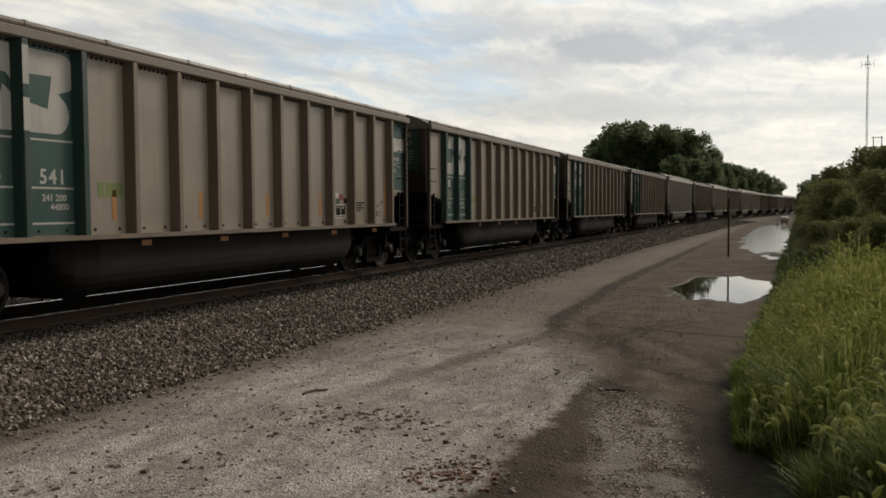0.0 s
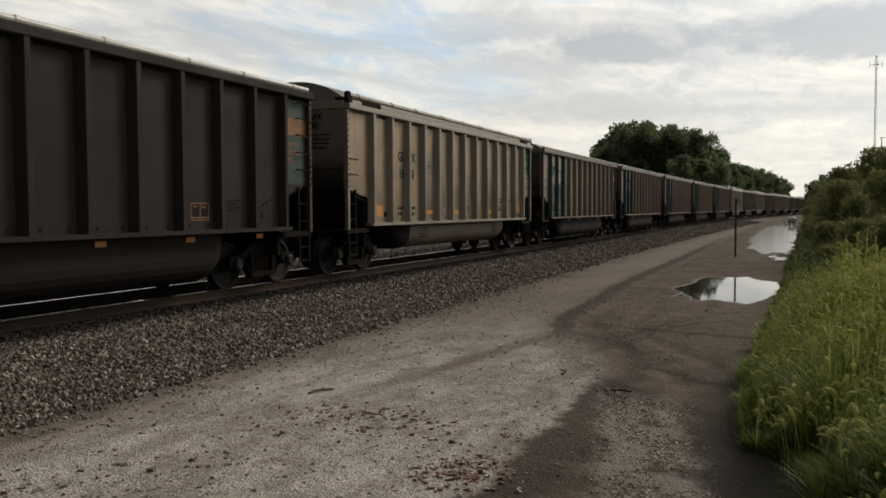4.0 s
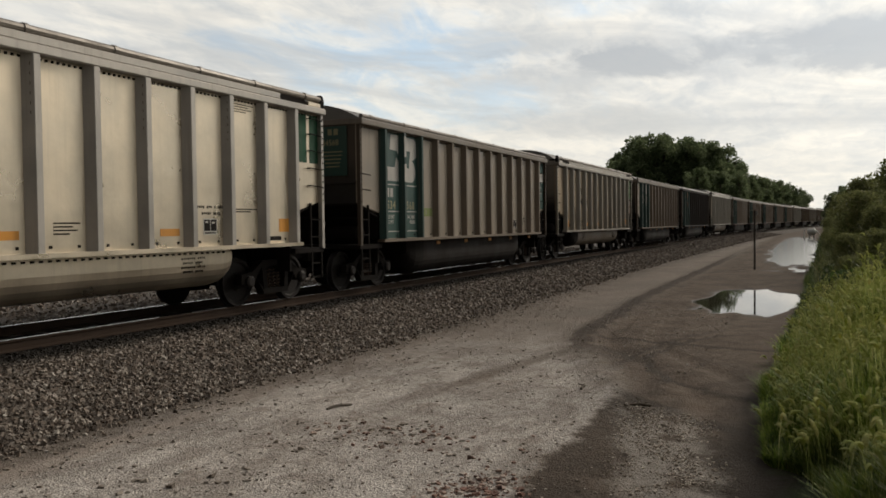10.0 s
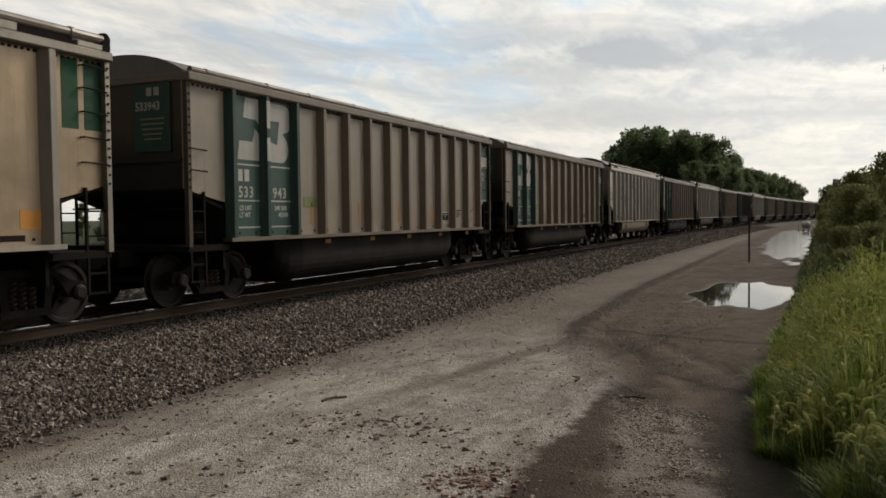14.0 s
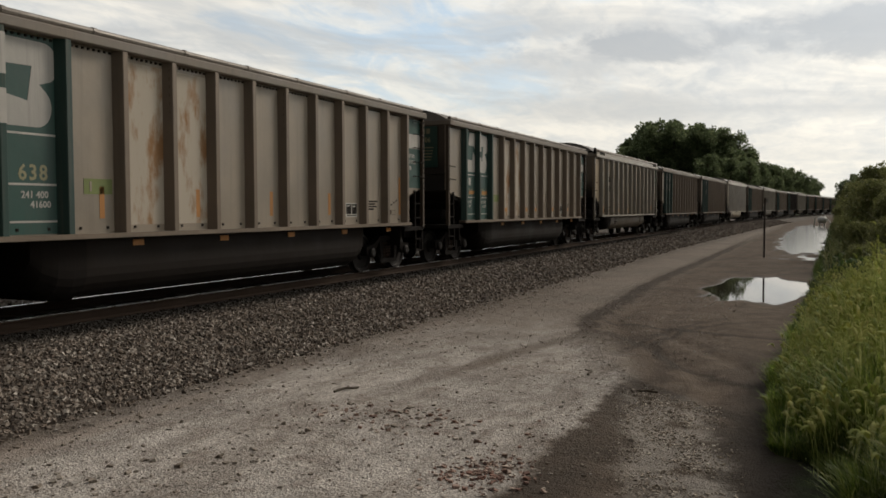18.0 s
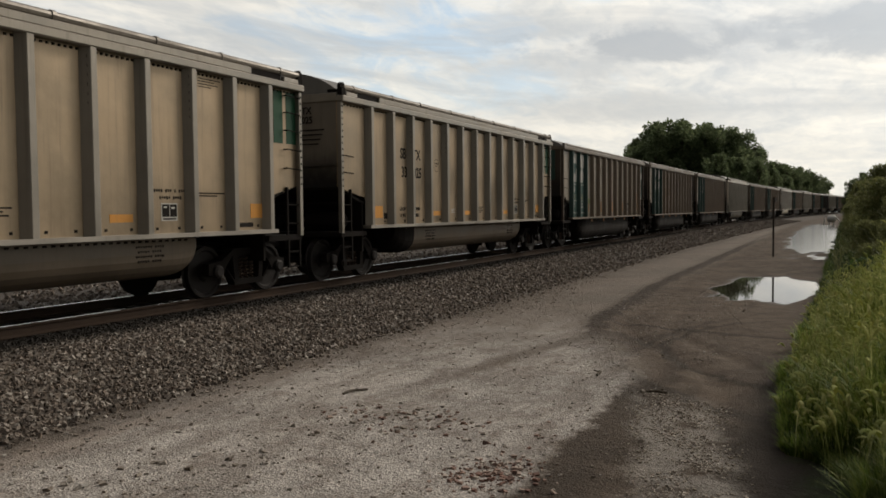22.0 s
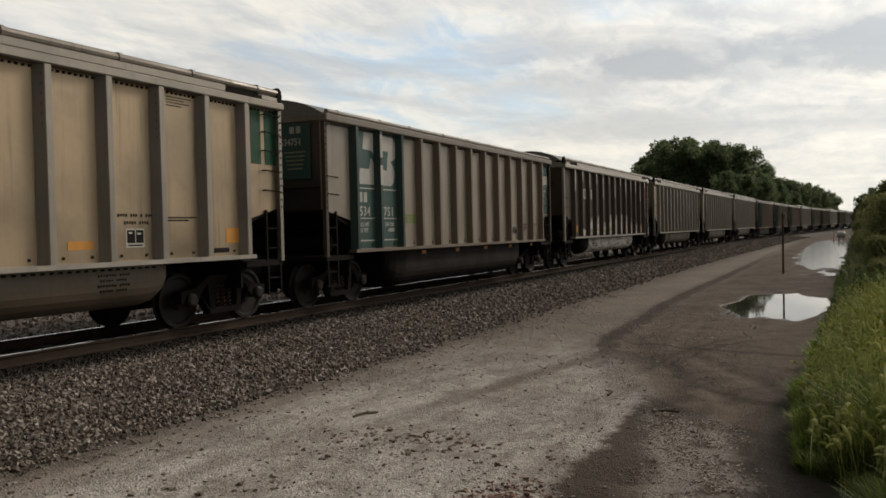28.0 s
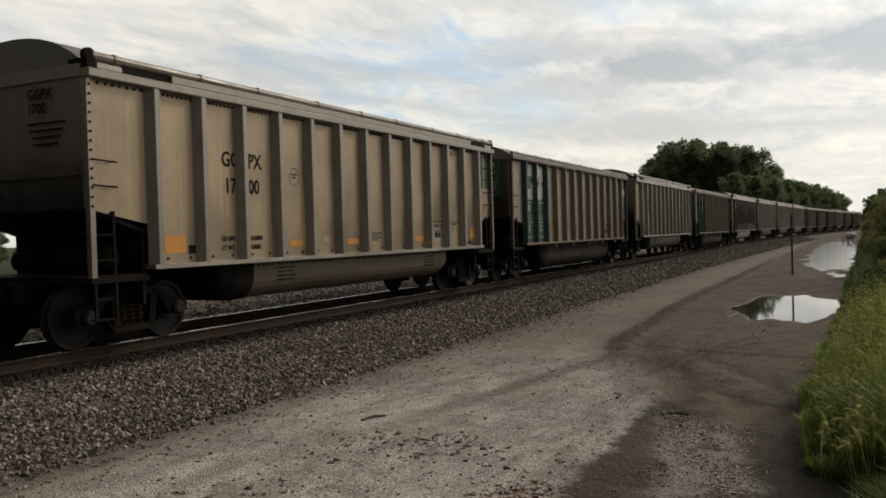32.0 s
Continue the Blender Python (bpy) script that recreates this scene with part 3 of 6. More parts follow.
def lettering(text, size, mat, parent, place, turn=ON_SIDE, wide=0.9, name="lettering"):
    key = (text, size, mat.name, wide)
    if key not in LETTERS:
        cu = bpy.data.curves.new("lettering", "FONT")
        cu.body, cu.size, cu.extrude, cu.resolution_u = text, size, 0.002, 2
        cu.offset = 0.02 * size
        cu.space_character = 1.18 if name == "car_number" and mat is not INK else 1.0
        tmp = bpy.data.objects.new("lettering", cu)
        scene.collection.objects.link(tmp)
        me = bpy.data.meshes.new_from_object(tmp.evaluated_get(bpy.context.evaluated_depsgraph_get()))
        me.transform(Matrix.Diagonal((wide, 1, 1, 1)))
        me.materials.clear()
        me.materials.append(mat)
        bpy.data.objects.remove(tmp)
        LETTERS[key] = me
    whole = LETTERS[key]
    pieces = split_letters(whole) if name == "car_number" else [whole]
    for me in pieces:
        o = part(name, me, mat, parent)
        o.matrix_local = Matrix.Translation(place) @ turn
        if len(pieces) == 1:
            o["kind"] = "stuff"


SPLIT = {}


def split_letters(whole):
    """One mesh for each character of a line of lettering."""
    if whole.name in SPLIT:
        return SPLIT[whole.name]
    bm = bmesh.new()
    bm.from_mesh(whole)
    left, made = set(bm.verts), []
    while left:
        group, todo = set(), [next(iter(left))]
        while todo:
            v = todo.pop()
            if v in group:
                continue
            group.add(v)
            todo += [e.other_vert(v) for e in v.link_edges]
        left -= group
        index = {v: i for i, v in enumerate(group)}
        me = bpy.data.meshes.new("letter")
        me.from_pydata([v.co[:] for v in group], [], [[index[v] for v in f.verts] for f in bm.faces if f.verts[0] in group])
        me.materials.append(whole.materials[0])
        made.append(me)
    bm.free()
    SPLIT[whole.name] = made
    return made


# ---- coal cars: local y runs from the trailing corner (0) to the leading one, x = +1.58 is the road side ----
LONG = 14.6
RIBS_A = [1.20 + 1.03 * i for i in range(13)]
RIBS_B = [1.27 + 1.022 * i for i in range(13)]
SHEET = 1.44
AXLES = (0.28, 2.06)


def bogie(car, y0, flip):
    """A two-axle truck: bolster, two side frames with springs and axle ends, two wheelsets."""
    b = part("bogie", boxes((-1.0, 1.0, y0 - 0.25, y0 + 0.25, 0.55, 0.80), (-0.35, 0.35, y0 - 0.35, y0 + 0.35, 0.80, 0.95)), UNDER, car, "black cast-steel truck with two axles")
    for s in (1, -1):
        x0, x1 = sorted((s * 0.93, s * 1.09))
        bm = bmesh.new()
        d = 0.89
        prism(bm, [(y0 - d - 0.22, 0.62), (y0 - d + 0.12, 0.66), (y0 - 0.42, 0.86), (y0 + 0.42, 0.86), (y0 + d - 0.12, 0.66), (y0 + d + 0.22, 0.62),
                   (y0 + d + 0.22, 0.42), (y0 + d - 0.18, 0.42), (y0 + d - 0.24, 0.54), (y0 + 0.46, 0.74), (y0 - 0.46, 0.74), (y0 - d + 0.24, 0.54), (y0 - d + 0.18, 0.42), (y0 - d - 0.22, 0.42)], 0, x0, x1)
        prism(bm, [(y0 - 0.42, 0.20), (y0 + 0.42, 0.20), (y0 + 0.42, 0.30), (y0 - 0.42, 0.30)], 0, x0, x1)
        for e in (1, -1):
            prism(bm, [(y0 + e * 0.28, 0.28), (y0 + e * 0.40, 0.28), (y0 + e * 0.46, 0.76), (y0 + e * 0.33, 0.76)], 0, x0, x1)
            prism(bm, [(y0 + e * 0.40, 0.22), (y0 + e * 0.44, 0.32), (y0 + e * 0.72, 0.60), (y0 + e * 0.66, 0.66 - 0.1)], 0, x0, x1)
        # dark sheet added behind the springs to hide the bright ground beyond
        prism(bm, [(y0 - 0.34, 0.28), (y0 + 0.34, 0.28), (y0 + 0.34, 0.76), (y0 - 0.34, 0.76)], 0, s * 0.90, s * 0.92)
        part("side_frame", bm, UNDER, b)
        for k in (-0.16, 0.0, 0.16):
            coil = [(s * 1.0 + 0.05 * math.cos(q * 1.2), y0 + k + 0.05 * math.sin(q * 1.2), 0.31 + 0.0135 * q) for q in range(31)]
            part("spring", rod(bmesh.new(), coil, 0.016, 4), RUST, b)
        for e in (1, -1):
            bm = lathe(bmesh.new(), [(0.0, 0.12), (0.05, 0.12), (0.08, 0.08)], (s * 1.09, y0 + e * d, 0.47), 12) if s > 0 else lathe(bmesh.new(), [(0.0, 0.12), (-0.05, 0.12), (-0.08, 0.08)], (s * 1.09, y0 + e * d, 0.47), 12)
            part("axle_cap", bm, WHEEL, b)
    for e in (1, -1):
        bm = bmesh.new()
        for s in (1, -1):
            lathe(bm, [(s * 0.69, 0.20), (s * 0.69, 0.47), (s * 0.705, 0.487), (s * 0.72, 0.487), (s * 0.735, 0.46), (s * 0.83, 0.457), (s * 0.83, 0.40), (s * 0.79, 0.37), (s * 0.79, 0.17), (s * 0.83, 0.14)], (0, 0, 0), 32)
        rod(bm, [(-1.05, 0, 0), (1.05, 0, 0)], 0.075, 10)
        w = part("wheelset", bm, WHEEL, b, "worn steel wheels on an axle", smooth=False)
        w.matrix_parent_inverse = Matrix.Translation((0, y0 + e * 0.89, 0.46))
        w["rolls"] = 1
    return b


def grab(bm, x, y0, y1, z, out=0.07):
    rod(bm, [(x - 0.02, y0, z), (x + out, y0, z), (x + out, y1, z), (x - 0.02, y1, z)], 0.012, 5)
    return bm


def coal_car(side, ribs, rib_mat, chord_mat, tub_mat, end_mat, tube_mat, sill_mat, new_kind, label, full=True):
    """A high-sided rotary-dump coal car with ribbed sides, a belly tub and an arched cover."""
    car = empty("coal_car", label, "railcar", "coal cars of the train")
    rw, zs, zc0, zc1 = (0.062, 1.20, 3.85, 4.05) if new_kind else (0.055, 1.185, 3.84, 3.99)
    ztube, rtube = (4.165, 0.066) if new_kind else (4.045, 0.052)
    for s in (1, -1):
        bm = bmesh.new()
        a, b = sorted((s * (SHEET - 0.03), s * SHEET))
        prism(bm, [(0.0, 2.05), (0.36, 1.96), (ribs[0] - 0.02, 1.80), (ribs[0] + 0.03, zs), (ribs[-1] - 0.03, zs), (ribs[-1] + 0.02, 1.80), (LONG - 0.36, 1.96), (LONG, 2.05), (LONG, 3.95), (0.0, 3.95)], 0, a, b)
        part("side_sheet", bm, side, car)
        a, b = sorted((s * (SHEET - 0.02), s * 1.60))
        bm = soft_box(a, b, -0.02, LONG + 0.02, zc0, 3.985 if new_kind else zc1, 0.02)
        part("top_chord", bm, chord_mat, car)
        if new_kind:
            a, b = sorted((s * (SHEET - 0.02), s * 1.575))
            inset = 1.6 if full else 0.0
            part("upper_chord", soft_box(a, b, inset, LONG - inset, 3.987, 4.105, 0.012), chord_mat, car)
            if full:
                for p, q in ((0.16, 0.62), (LONG - 0.62, LONG - 0.16)):
                    part("corner_plate", soft_box(a, b, p, q, 3.987, 4.07, 0.01), sill_mat, car)
        a, b = sorted((s * (SHEET - 0.25), s * 1.60))
        bm = boxes((a, b, ribs[0] - 0.15, ribs[-1] + 0.15, zs - 0.065, zs + 0.005))
        part("side_sill", bm, sill_mat, car)
        if full:
            for r in ribs:
                bm = bmesh.new()
                sx = s * SHEET
                prism(bm, [(sx - s * 0.01, r - rw - 0.075), (sx + s * 0.006, r - rw - 0.075), (s * 1.575, r - rw), (s * 1.585, r - rw + 0.012), (s * 1.585, r + rw - 0.012), (s * 1.575, r + rw), (sx + s * 0.006, r + rw + 0.075), (sx - s * 0.01, r + rw + 0.075)], 2, zs - 0.045, zc0 + 0.01)
                part("rib", bm, rib_mat, car)
        else:
            bm = bmesh.new()
            for r in ribs:
                a, b = sorted((s * SHEET, s * 1.585))
                box(bm, a, b, r - rw, r + rw, zs - 0.06, zc0 + 0.01)
            part("ribs", bm, rib_mat, car)
        if full:
            bm = bmesh.new()
            for p, q in zip([-0.05] + ribs, ribs + [LONG + 0.05]):
                for k in range(8):
                    y = p + 0.12 + (q - p - 0.24) * (k + 0.5) / 8
                    box(bm, s * SHEET - 0.01, s * SHEET + 0.02, y - 0.017, y + 0.017, zc0 - 0.052, zc0 - 0.02)
                    if k in (1, 6) and ribs[0] < y < ribs[-1]:
                        box(bm, s * SHEET - 0.01, s * SHEET + 0.012, y - 0.02, y + 0.02, zs + 0.06, zs + 0.10)
            part("bolts", bm, SOOT, car)["kind"] = "stuff"
        # pipe along the edge of the cover, in lengths with collars
        bm = bmesh.new()
        rod(bm, [(s * 1.50, 0.12, ztube), (s * 1.50, LONG - 0.12, ztube)], rtube, 10)
        if full:
            for k in range(9):
                y = 0.5 + k * 1.68 + 0.12 * math.sin(k * 2.3)
                rod(bm, [(s * 1.50, y, ztube), (s * 1.50, y + 0.07, ztube)], rtube * 1.22, 10)
        part("edge_pipe", bm, tube_mat, car)
    for e, y in ((0, 0.03), (1, LONG - 0.03)):
        sg = 1 if e == 0 else -1
        bm = boxes((-1.42, 1.42, min(y, y + sg * 0.04), max(y, y + sg * 0.04), 2.0, 3.98))
        # floor sheet sloping in from the end
        prism(bm, [(y, 2.02), (y + sg * 0.05, 2.06), (y + sg * 2.9, 1.18), (y + sg * 2.9, 1.10)], 0, -1.40, 1.40)
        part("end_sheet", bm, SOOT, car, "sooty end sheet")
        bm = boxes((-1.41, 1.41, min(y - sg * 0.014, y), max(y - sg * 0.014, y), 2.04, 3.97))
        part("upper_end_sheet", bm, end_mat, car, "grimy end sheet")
        if new_kind and full:
            for s in (1, -1):
                # black box added as shade in the pipe's gap; crank bracket at the corner
                ya, yb = sorted((y + sg * 0.64, y + sg * 1.55))
                part("pipe_saddle", boxes((s * 1.50 - 0.03, s * 1.50 + 0.03, ya, yb, 3.987, 4.13)), UNDER, car)
                ya, yb = sorted((y - sg * 0.03, y + sg * 0.12))
                part("crank_bracket", lathe(boxes((s * 1.50 - 0.05, s * 1.50 + 0.06, ya, yb, 4.0, 4.15), (s * 1.50 - 0.30, s * 1.50 - 0.05, ya, yb - 0.05, 4.05, 4.12)), [(-0.04, 0.03), (-0.04, 0.10), (0.04, 0.10), (0.04, 0.03)], (s * 1.50, (ya + yb) / 2, 4.165), 10), UNDER, car)
        if full:
            bm = boxes((-1.42, 1.42, y - sg * 0.05 - 0.02, y - sg * 0.05 + 0.04, 2.50, 2.55))
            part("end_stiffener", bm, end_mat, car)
        for s in (1, -1):
            a, b = sorted((s * 1.44, s * 1.53))
            ya, yb = sorted((0.0 if e == 0 else LONG, (0.09 if e == 0 else LONG - 0.09)))
            bm = boxes((a, b, ya, yb, 1.06, 3.88))
            if full:
                rv = bmesh.new()
                for k in range(14):
                    z = 2.05 + k * 0.13
                    box(rv, s * 1.53 - 0.012, s * 1.53 + 0.014, (ya + yb) / 2 - 0.015, (ya + yb) / 2 + 0.015, z, z + 0.03)
                part("rivets", rv, UNDER, car)["kind"] = "stuff"
            part("corner_post", bm, RIB_LIGHT if new_kind else BROWN, car)
        bm = boxes((-1.50, 1.50, min(y - sg * 0.02, y + sg * 1.05), max(y - sg * 0.02, y + sg * 1.05), 0.98, 1.08), (-0.30, 0.30, min(y - sg * 0.35, y + sg * 3.2), max(y - sg * 0.35, y + sg * 3.2), 0.72, 1.0))
        part("end_platform", bm, UNDER, car)
        # plain black plate added to close the view through the car's end
        ya, yb = sorted((y + sg * 1.02, y + sg * 1.08))
        part("bolster_web", boxes((-1.39, 1.39, ya, yb, 0.62, 1.70)), UNDER, car)
        if full:
            part("air_reservoir", lathe(bmesh.new(), [(-0.62, 0.02), (-0.58, 0.14), (-0.5, 0.2), (0.5, 0.2), (0.58, 0.14), (0.62, 0.02)], (0.55, y + sg * 0.72, 1.32), 14), UNDER, car)
            part("brake_cylinder", lathe(bmesh.new(), [(-0.2, 0.05), (-0.18, 0.15), (0.18, 0.15), (0.2, 0.05)], (-0.6, y + sg * 0.6, 1.3), 12), UNDER, car)
        bm = boxes((-0.12, 0.12, min(y, y - sg * 0.80), max(y, y - sg * 0.80), 0.78, 0.96), (-0.19, 0.16, min(y - sg * 0.62, y - sg * 0.88), max(y - sg * 0.62, y - sg * 0.88), 0.72, 1.02))
        part("coupler", bm, UNDER, car)
        ya, yb = sorted((y - sg * 0.055, y))
        part("end_chord", soft_box(-1.44, 1.44, ya, yb, zc0 + 0.01, zc1 - 0.005, 0.012), chord_mat, car)
        if full:
            for s in (1, -1):
                # ladder beside the cut-away corner, and grab irons
                inner = y + sg * 0.42
                bm = boxes((s * 1.47 - 0.02, s * 1.47 + 0.02, inner - 0.02, inner + 0.02, 1.06, 2.0))
                part("ladder_post", bm, UNDER, car)
                for k in range(2):
                    z = 1.30 + 0.36 * k
                    part("ladder_rung", rod(bmesh.new(), [(s * 1.48, y, z), (s * 1.48, inner, z)], 0.014, 5), UNDER, car)
                hs = (2.36, 2.72) if (e == 0) else (2.36, 2.72, 3.08, 3.42, 3.74)
                for z in hs:
                    bm = bmesh.new()
                    ya, yb = sorted((y + sg * 0.03, y + sg * 0.46))
                    x = s * SHEET
                    o = s * 0.09
                    rod(bm, [(x, ya, z), (x + o, ya, z), (x + o, yb, z - 0.02), (x, yb, z)], 0.013, 5)
                    part("grab_iron", bm, UNDER, car)
                # step hanging below the corner
                bm = boxes((s * 1.49 - 0.015, s * 1.49 + 0.015, inner - 0.02, inner + 0.02, 0.45, 1.0), (s * 1.49 - 0.015, s * 1.49 + 0.015, y - 0.02 + sg * 0.05, y + 0.02 + sg * 0.05, 0.45, 1.0),
                           (s * 1.47 - 0.02, s * 1.47 + 0.02, min(y, inner), max(y, inner), 0.45, 0.48), (s * 1.47 - 0.02, s * 1.47 + 0.02, min(y, inner), max(y, inner), 0.74, 0.77))
                part("corner_step", bm, UNDER, car)
            part("end_rung", rod(bmesh.new(), [(0.75, y - sg * 0.02, 1.70), (0.75, y - sg * 0.09, 1.70), (1.40, y - sg * 0.09, 1.70), (1.40, y - sg * 0.02, 1.70)], 0.013, 5), UNDER, car)
    # arched cover
    top = 0.47 if new_kind else 0.36
    arc = [(-1.47 + 2.94 * i / 14, zc1 + 0.02 + top * (1 - abs(-1 + 2 * i / 14) ** 2.4)) for i in range(15)]
    bm = bmesh.new()
    prism(bm, [(-1.47, zc1 - 0.05), *arc, (1.47, zc1 - 0.05)][::-1], 1, 0.02, LONG - 0.02)
    part("cover", bm, COVER, car, "arched grey cover")
    # belly tub with rounded lower edges and sloped ends
    ya, yb = (3.25, LONG - 2.95)
    zm, drop = (0.88, 0.40) if new_kind else (0.68, 0.45)
    half = [(1.36, 1.12), (1.36, zm + 0.04)] + [(0.94 + 0.42 * math.cos(radians(a)), zm + drop * math.sin(radians(a))) for a in range(0, -91, -15)]
    prof = half + [(-x, z) for x, z in half[::-1]]
    bm = bmesh.new()
    rings = [[bm.verts.new((x * kx, y, 1.12 - (1.12 - z) * kz)) for x, z in prof] for y, kx, kz in
             ((ya - 0.06, 0.96, 0.86), (ya - 0.02, 0.985, 0.95), (ya + 0.08, 1, 1), (yb - 0.3, 1, 1), (yb - 0.08, 0.995, 0.95), (yb + 0.05, 0.985, 0.82), (yb + 0.12, 0.96, 0.6))]
    n = len(prof)
    for a, b in zip(rings, rings[1:]):
        for k in range(n - 1):
            bm.faces.new((a[k], a[k + 1], b[k + 1], b[k]))
    bm.faces.new(rings[0][::-1])
    bm.faces.new(rings[-1])
    part("belly_tub", bm, tub_mat, car)
    if full and new_kind:
        for s in (1, -1):
            bm = bmesh.new()
            for k in range(56):
                y = ya + 0.3 + (yb - ya - 0.5) * k / 55
                box(bm, s * 1.36 - 0.012, s * 1.36 + 0.014, y - 0.03, y + 0.03, 1.07, 1.10)
            part("tub_bolts", bm, SOOT, car)["kind"] = "stuff"
    # black rounded hopper end ahead of the tub
    bm = bmesh.new()
    rings = [[bm.verts.new((x * kx, y, 1.13 - (1.13 - z) * kz)) for x, z in prof] for y, kx, kz in
             ((ya - 0.42, 0.93, 0.55), (ya - 0.28, 0.97, 0.82), (ya - 0.05, 1.005, 0.98), (ya + 0.22, 1.012, 1.03), (ya + 0.44, 1.008, 1.015))]
    for a, b in zip(rings, rings[1:]):
        for k in range(n - 1):
            bm.faces.new((a[k], a[k + 1], b[k + 1], b[k]))
    bm.faces.new(rings[0][::-1])
    bm.faces.new(rings[-1])
    part("hopper_end", bm, UNDER, car, "sooty black rounded hopper end")
    for i in (0, 1):
        bogie(car, (AXLES[0] + AXLES[1]) / 2 if i == 0 else LONG - (AXLES[0] + AXLES[1]) / 2, i)
    return car


def plate(name, car, mat, y0, y1, z0, z1, x=SHEET, t=0.005, label=""):
    return part(name, boxes((x - 0.004, x + t, y0, y1, z0, z1)), mat, car, label)


def shape(name, car, mat, outline, x=SHEET, t=0.009):
    return part(name, prism(bmesh.new(), outline, 0, x - 0.002, x + t), mat, car)


def bars(car, mat, y0, y1, z, rows, h=0.035, gap=0.06, x=SHEET):
    """Lines of small writing as plain bars."""
    for k in range(rows):
        w = (y1 - y0) * (1.0, 0.72, 0.9, 0.6)[k % 4]
        plate("small_print", car, mat, y0, y0 + w, z - k * gap - h, z - k * gap, x, 0.004)


def dashes(car, mat, y, words, z, h, x=SHEET, step=0.05):
    """A line of writing too small to read: one short upright bar a letter, gaps between the words."""
    bm = bmesh.new()
    for n in words:
        for k in range(n):
            box(bm, x - 0.003, x + 0.004, y, y + 0.62 * step, z - h * (0.82 + 0.18 * ((k * 7) % 3 == 0)), z)
            y += step
        y += step
    part("small_print", bm, mat, car)["kind"] = "stuff"


def data_label(car, y, z, w, h):
    """White-framed black consolidated stencil."""
    plate("stencil_frame", car, PALE, y, y + w, z, z + h, SHEET, 0.004)
    plate("stencil", car, INK, y + 0.02, y + 0.48 * w, z + 0.065, z + h - 0.02, SHEET, 0.008)
    plate("stencil", car, INK, y + 0.54 * w, y + w - 0.02, z + 0.065, z + h - 0.02, SHEET, 0.008)
    plate("stencil_line", car, INK, y + 0.04, y + w - 0.04, z + 0.02, z + 0.042, SHEET, 0.008)
    plate("stencil_line", car, PALE, y + 0.05, y + 0.32 * w, z + h - 0.075, z + h - 0.05, SHEET, 0.011)
    plate("stencil_line", car, PALE, y + 0.60 * w, y + 0.80 * w, z + h - 0.09, z + h - 0.06, SHEET, 0.011)


def marks(car):
    """Small red and green blocks above the stencil."""
    y, z = RIBS_A[9] + 0.31, 1.35
    plate("red_mark", car, RED, y + 0.19, y + 0.37, z + 0.41, z + 0.55)
    plate("black_mark", car, INK, y + 0.40, y + 0.56, z + 0.34, z + 0.46)
    plate("green_mark", car, TEAL, y + 0.04, y + 0.20, z + 0.33, z + 0.44)
    plate("white_mark", car, PALE, y + 0.02, y + 0.15, z + 0.47, z + 0.58)


def paint_ribs(car, places, mat):
    """Repaint the road-side ribs that stand at these places."""
    for o in car.children:
        if o.name.split(".")[0] == "rib":
            v = o.data.vertices
            if v[0].co.x > 0 and min(abs(sum(p.co.y for p in v) / len(v) - y) for y in places) < 0.1:
                o.data.materials[0] = mat


def rib_marks(car, places, rw):
    """A column of small dark stencilled squares on the side of a rib."""
    for r in places:
        bm = bmesh.new()
        for k in range(6):
            z = 3.72 - 0.13 * k
            box(bm, 1.49, 1.545, r - rw - 0.022, r - rw - 0.004, z - 0.022, z + 0.022)
        part("rib_stencil", bm, BROWN, car)["kind"] = "stuff"


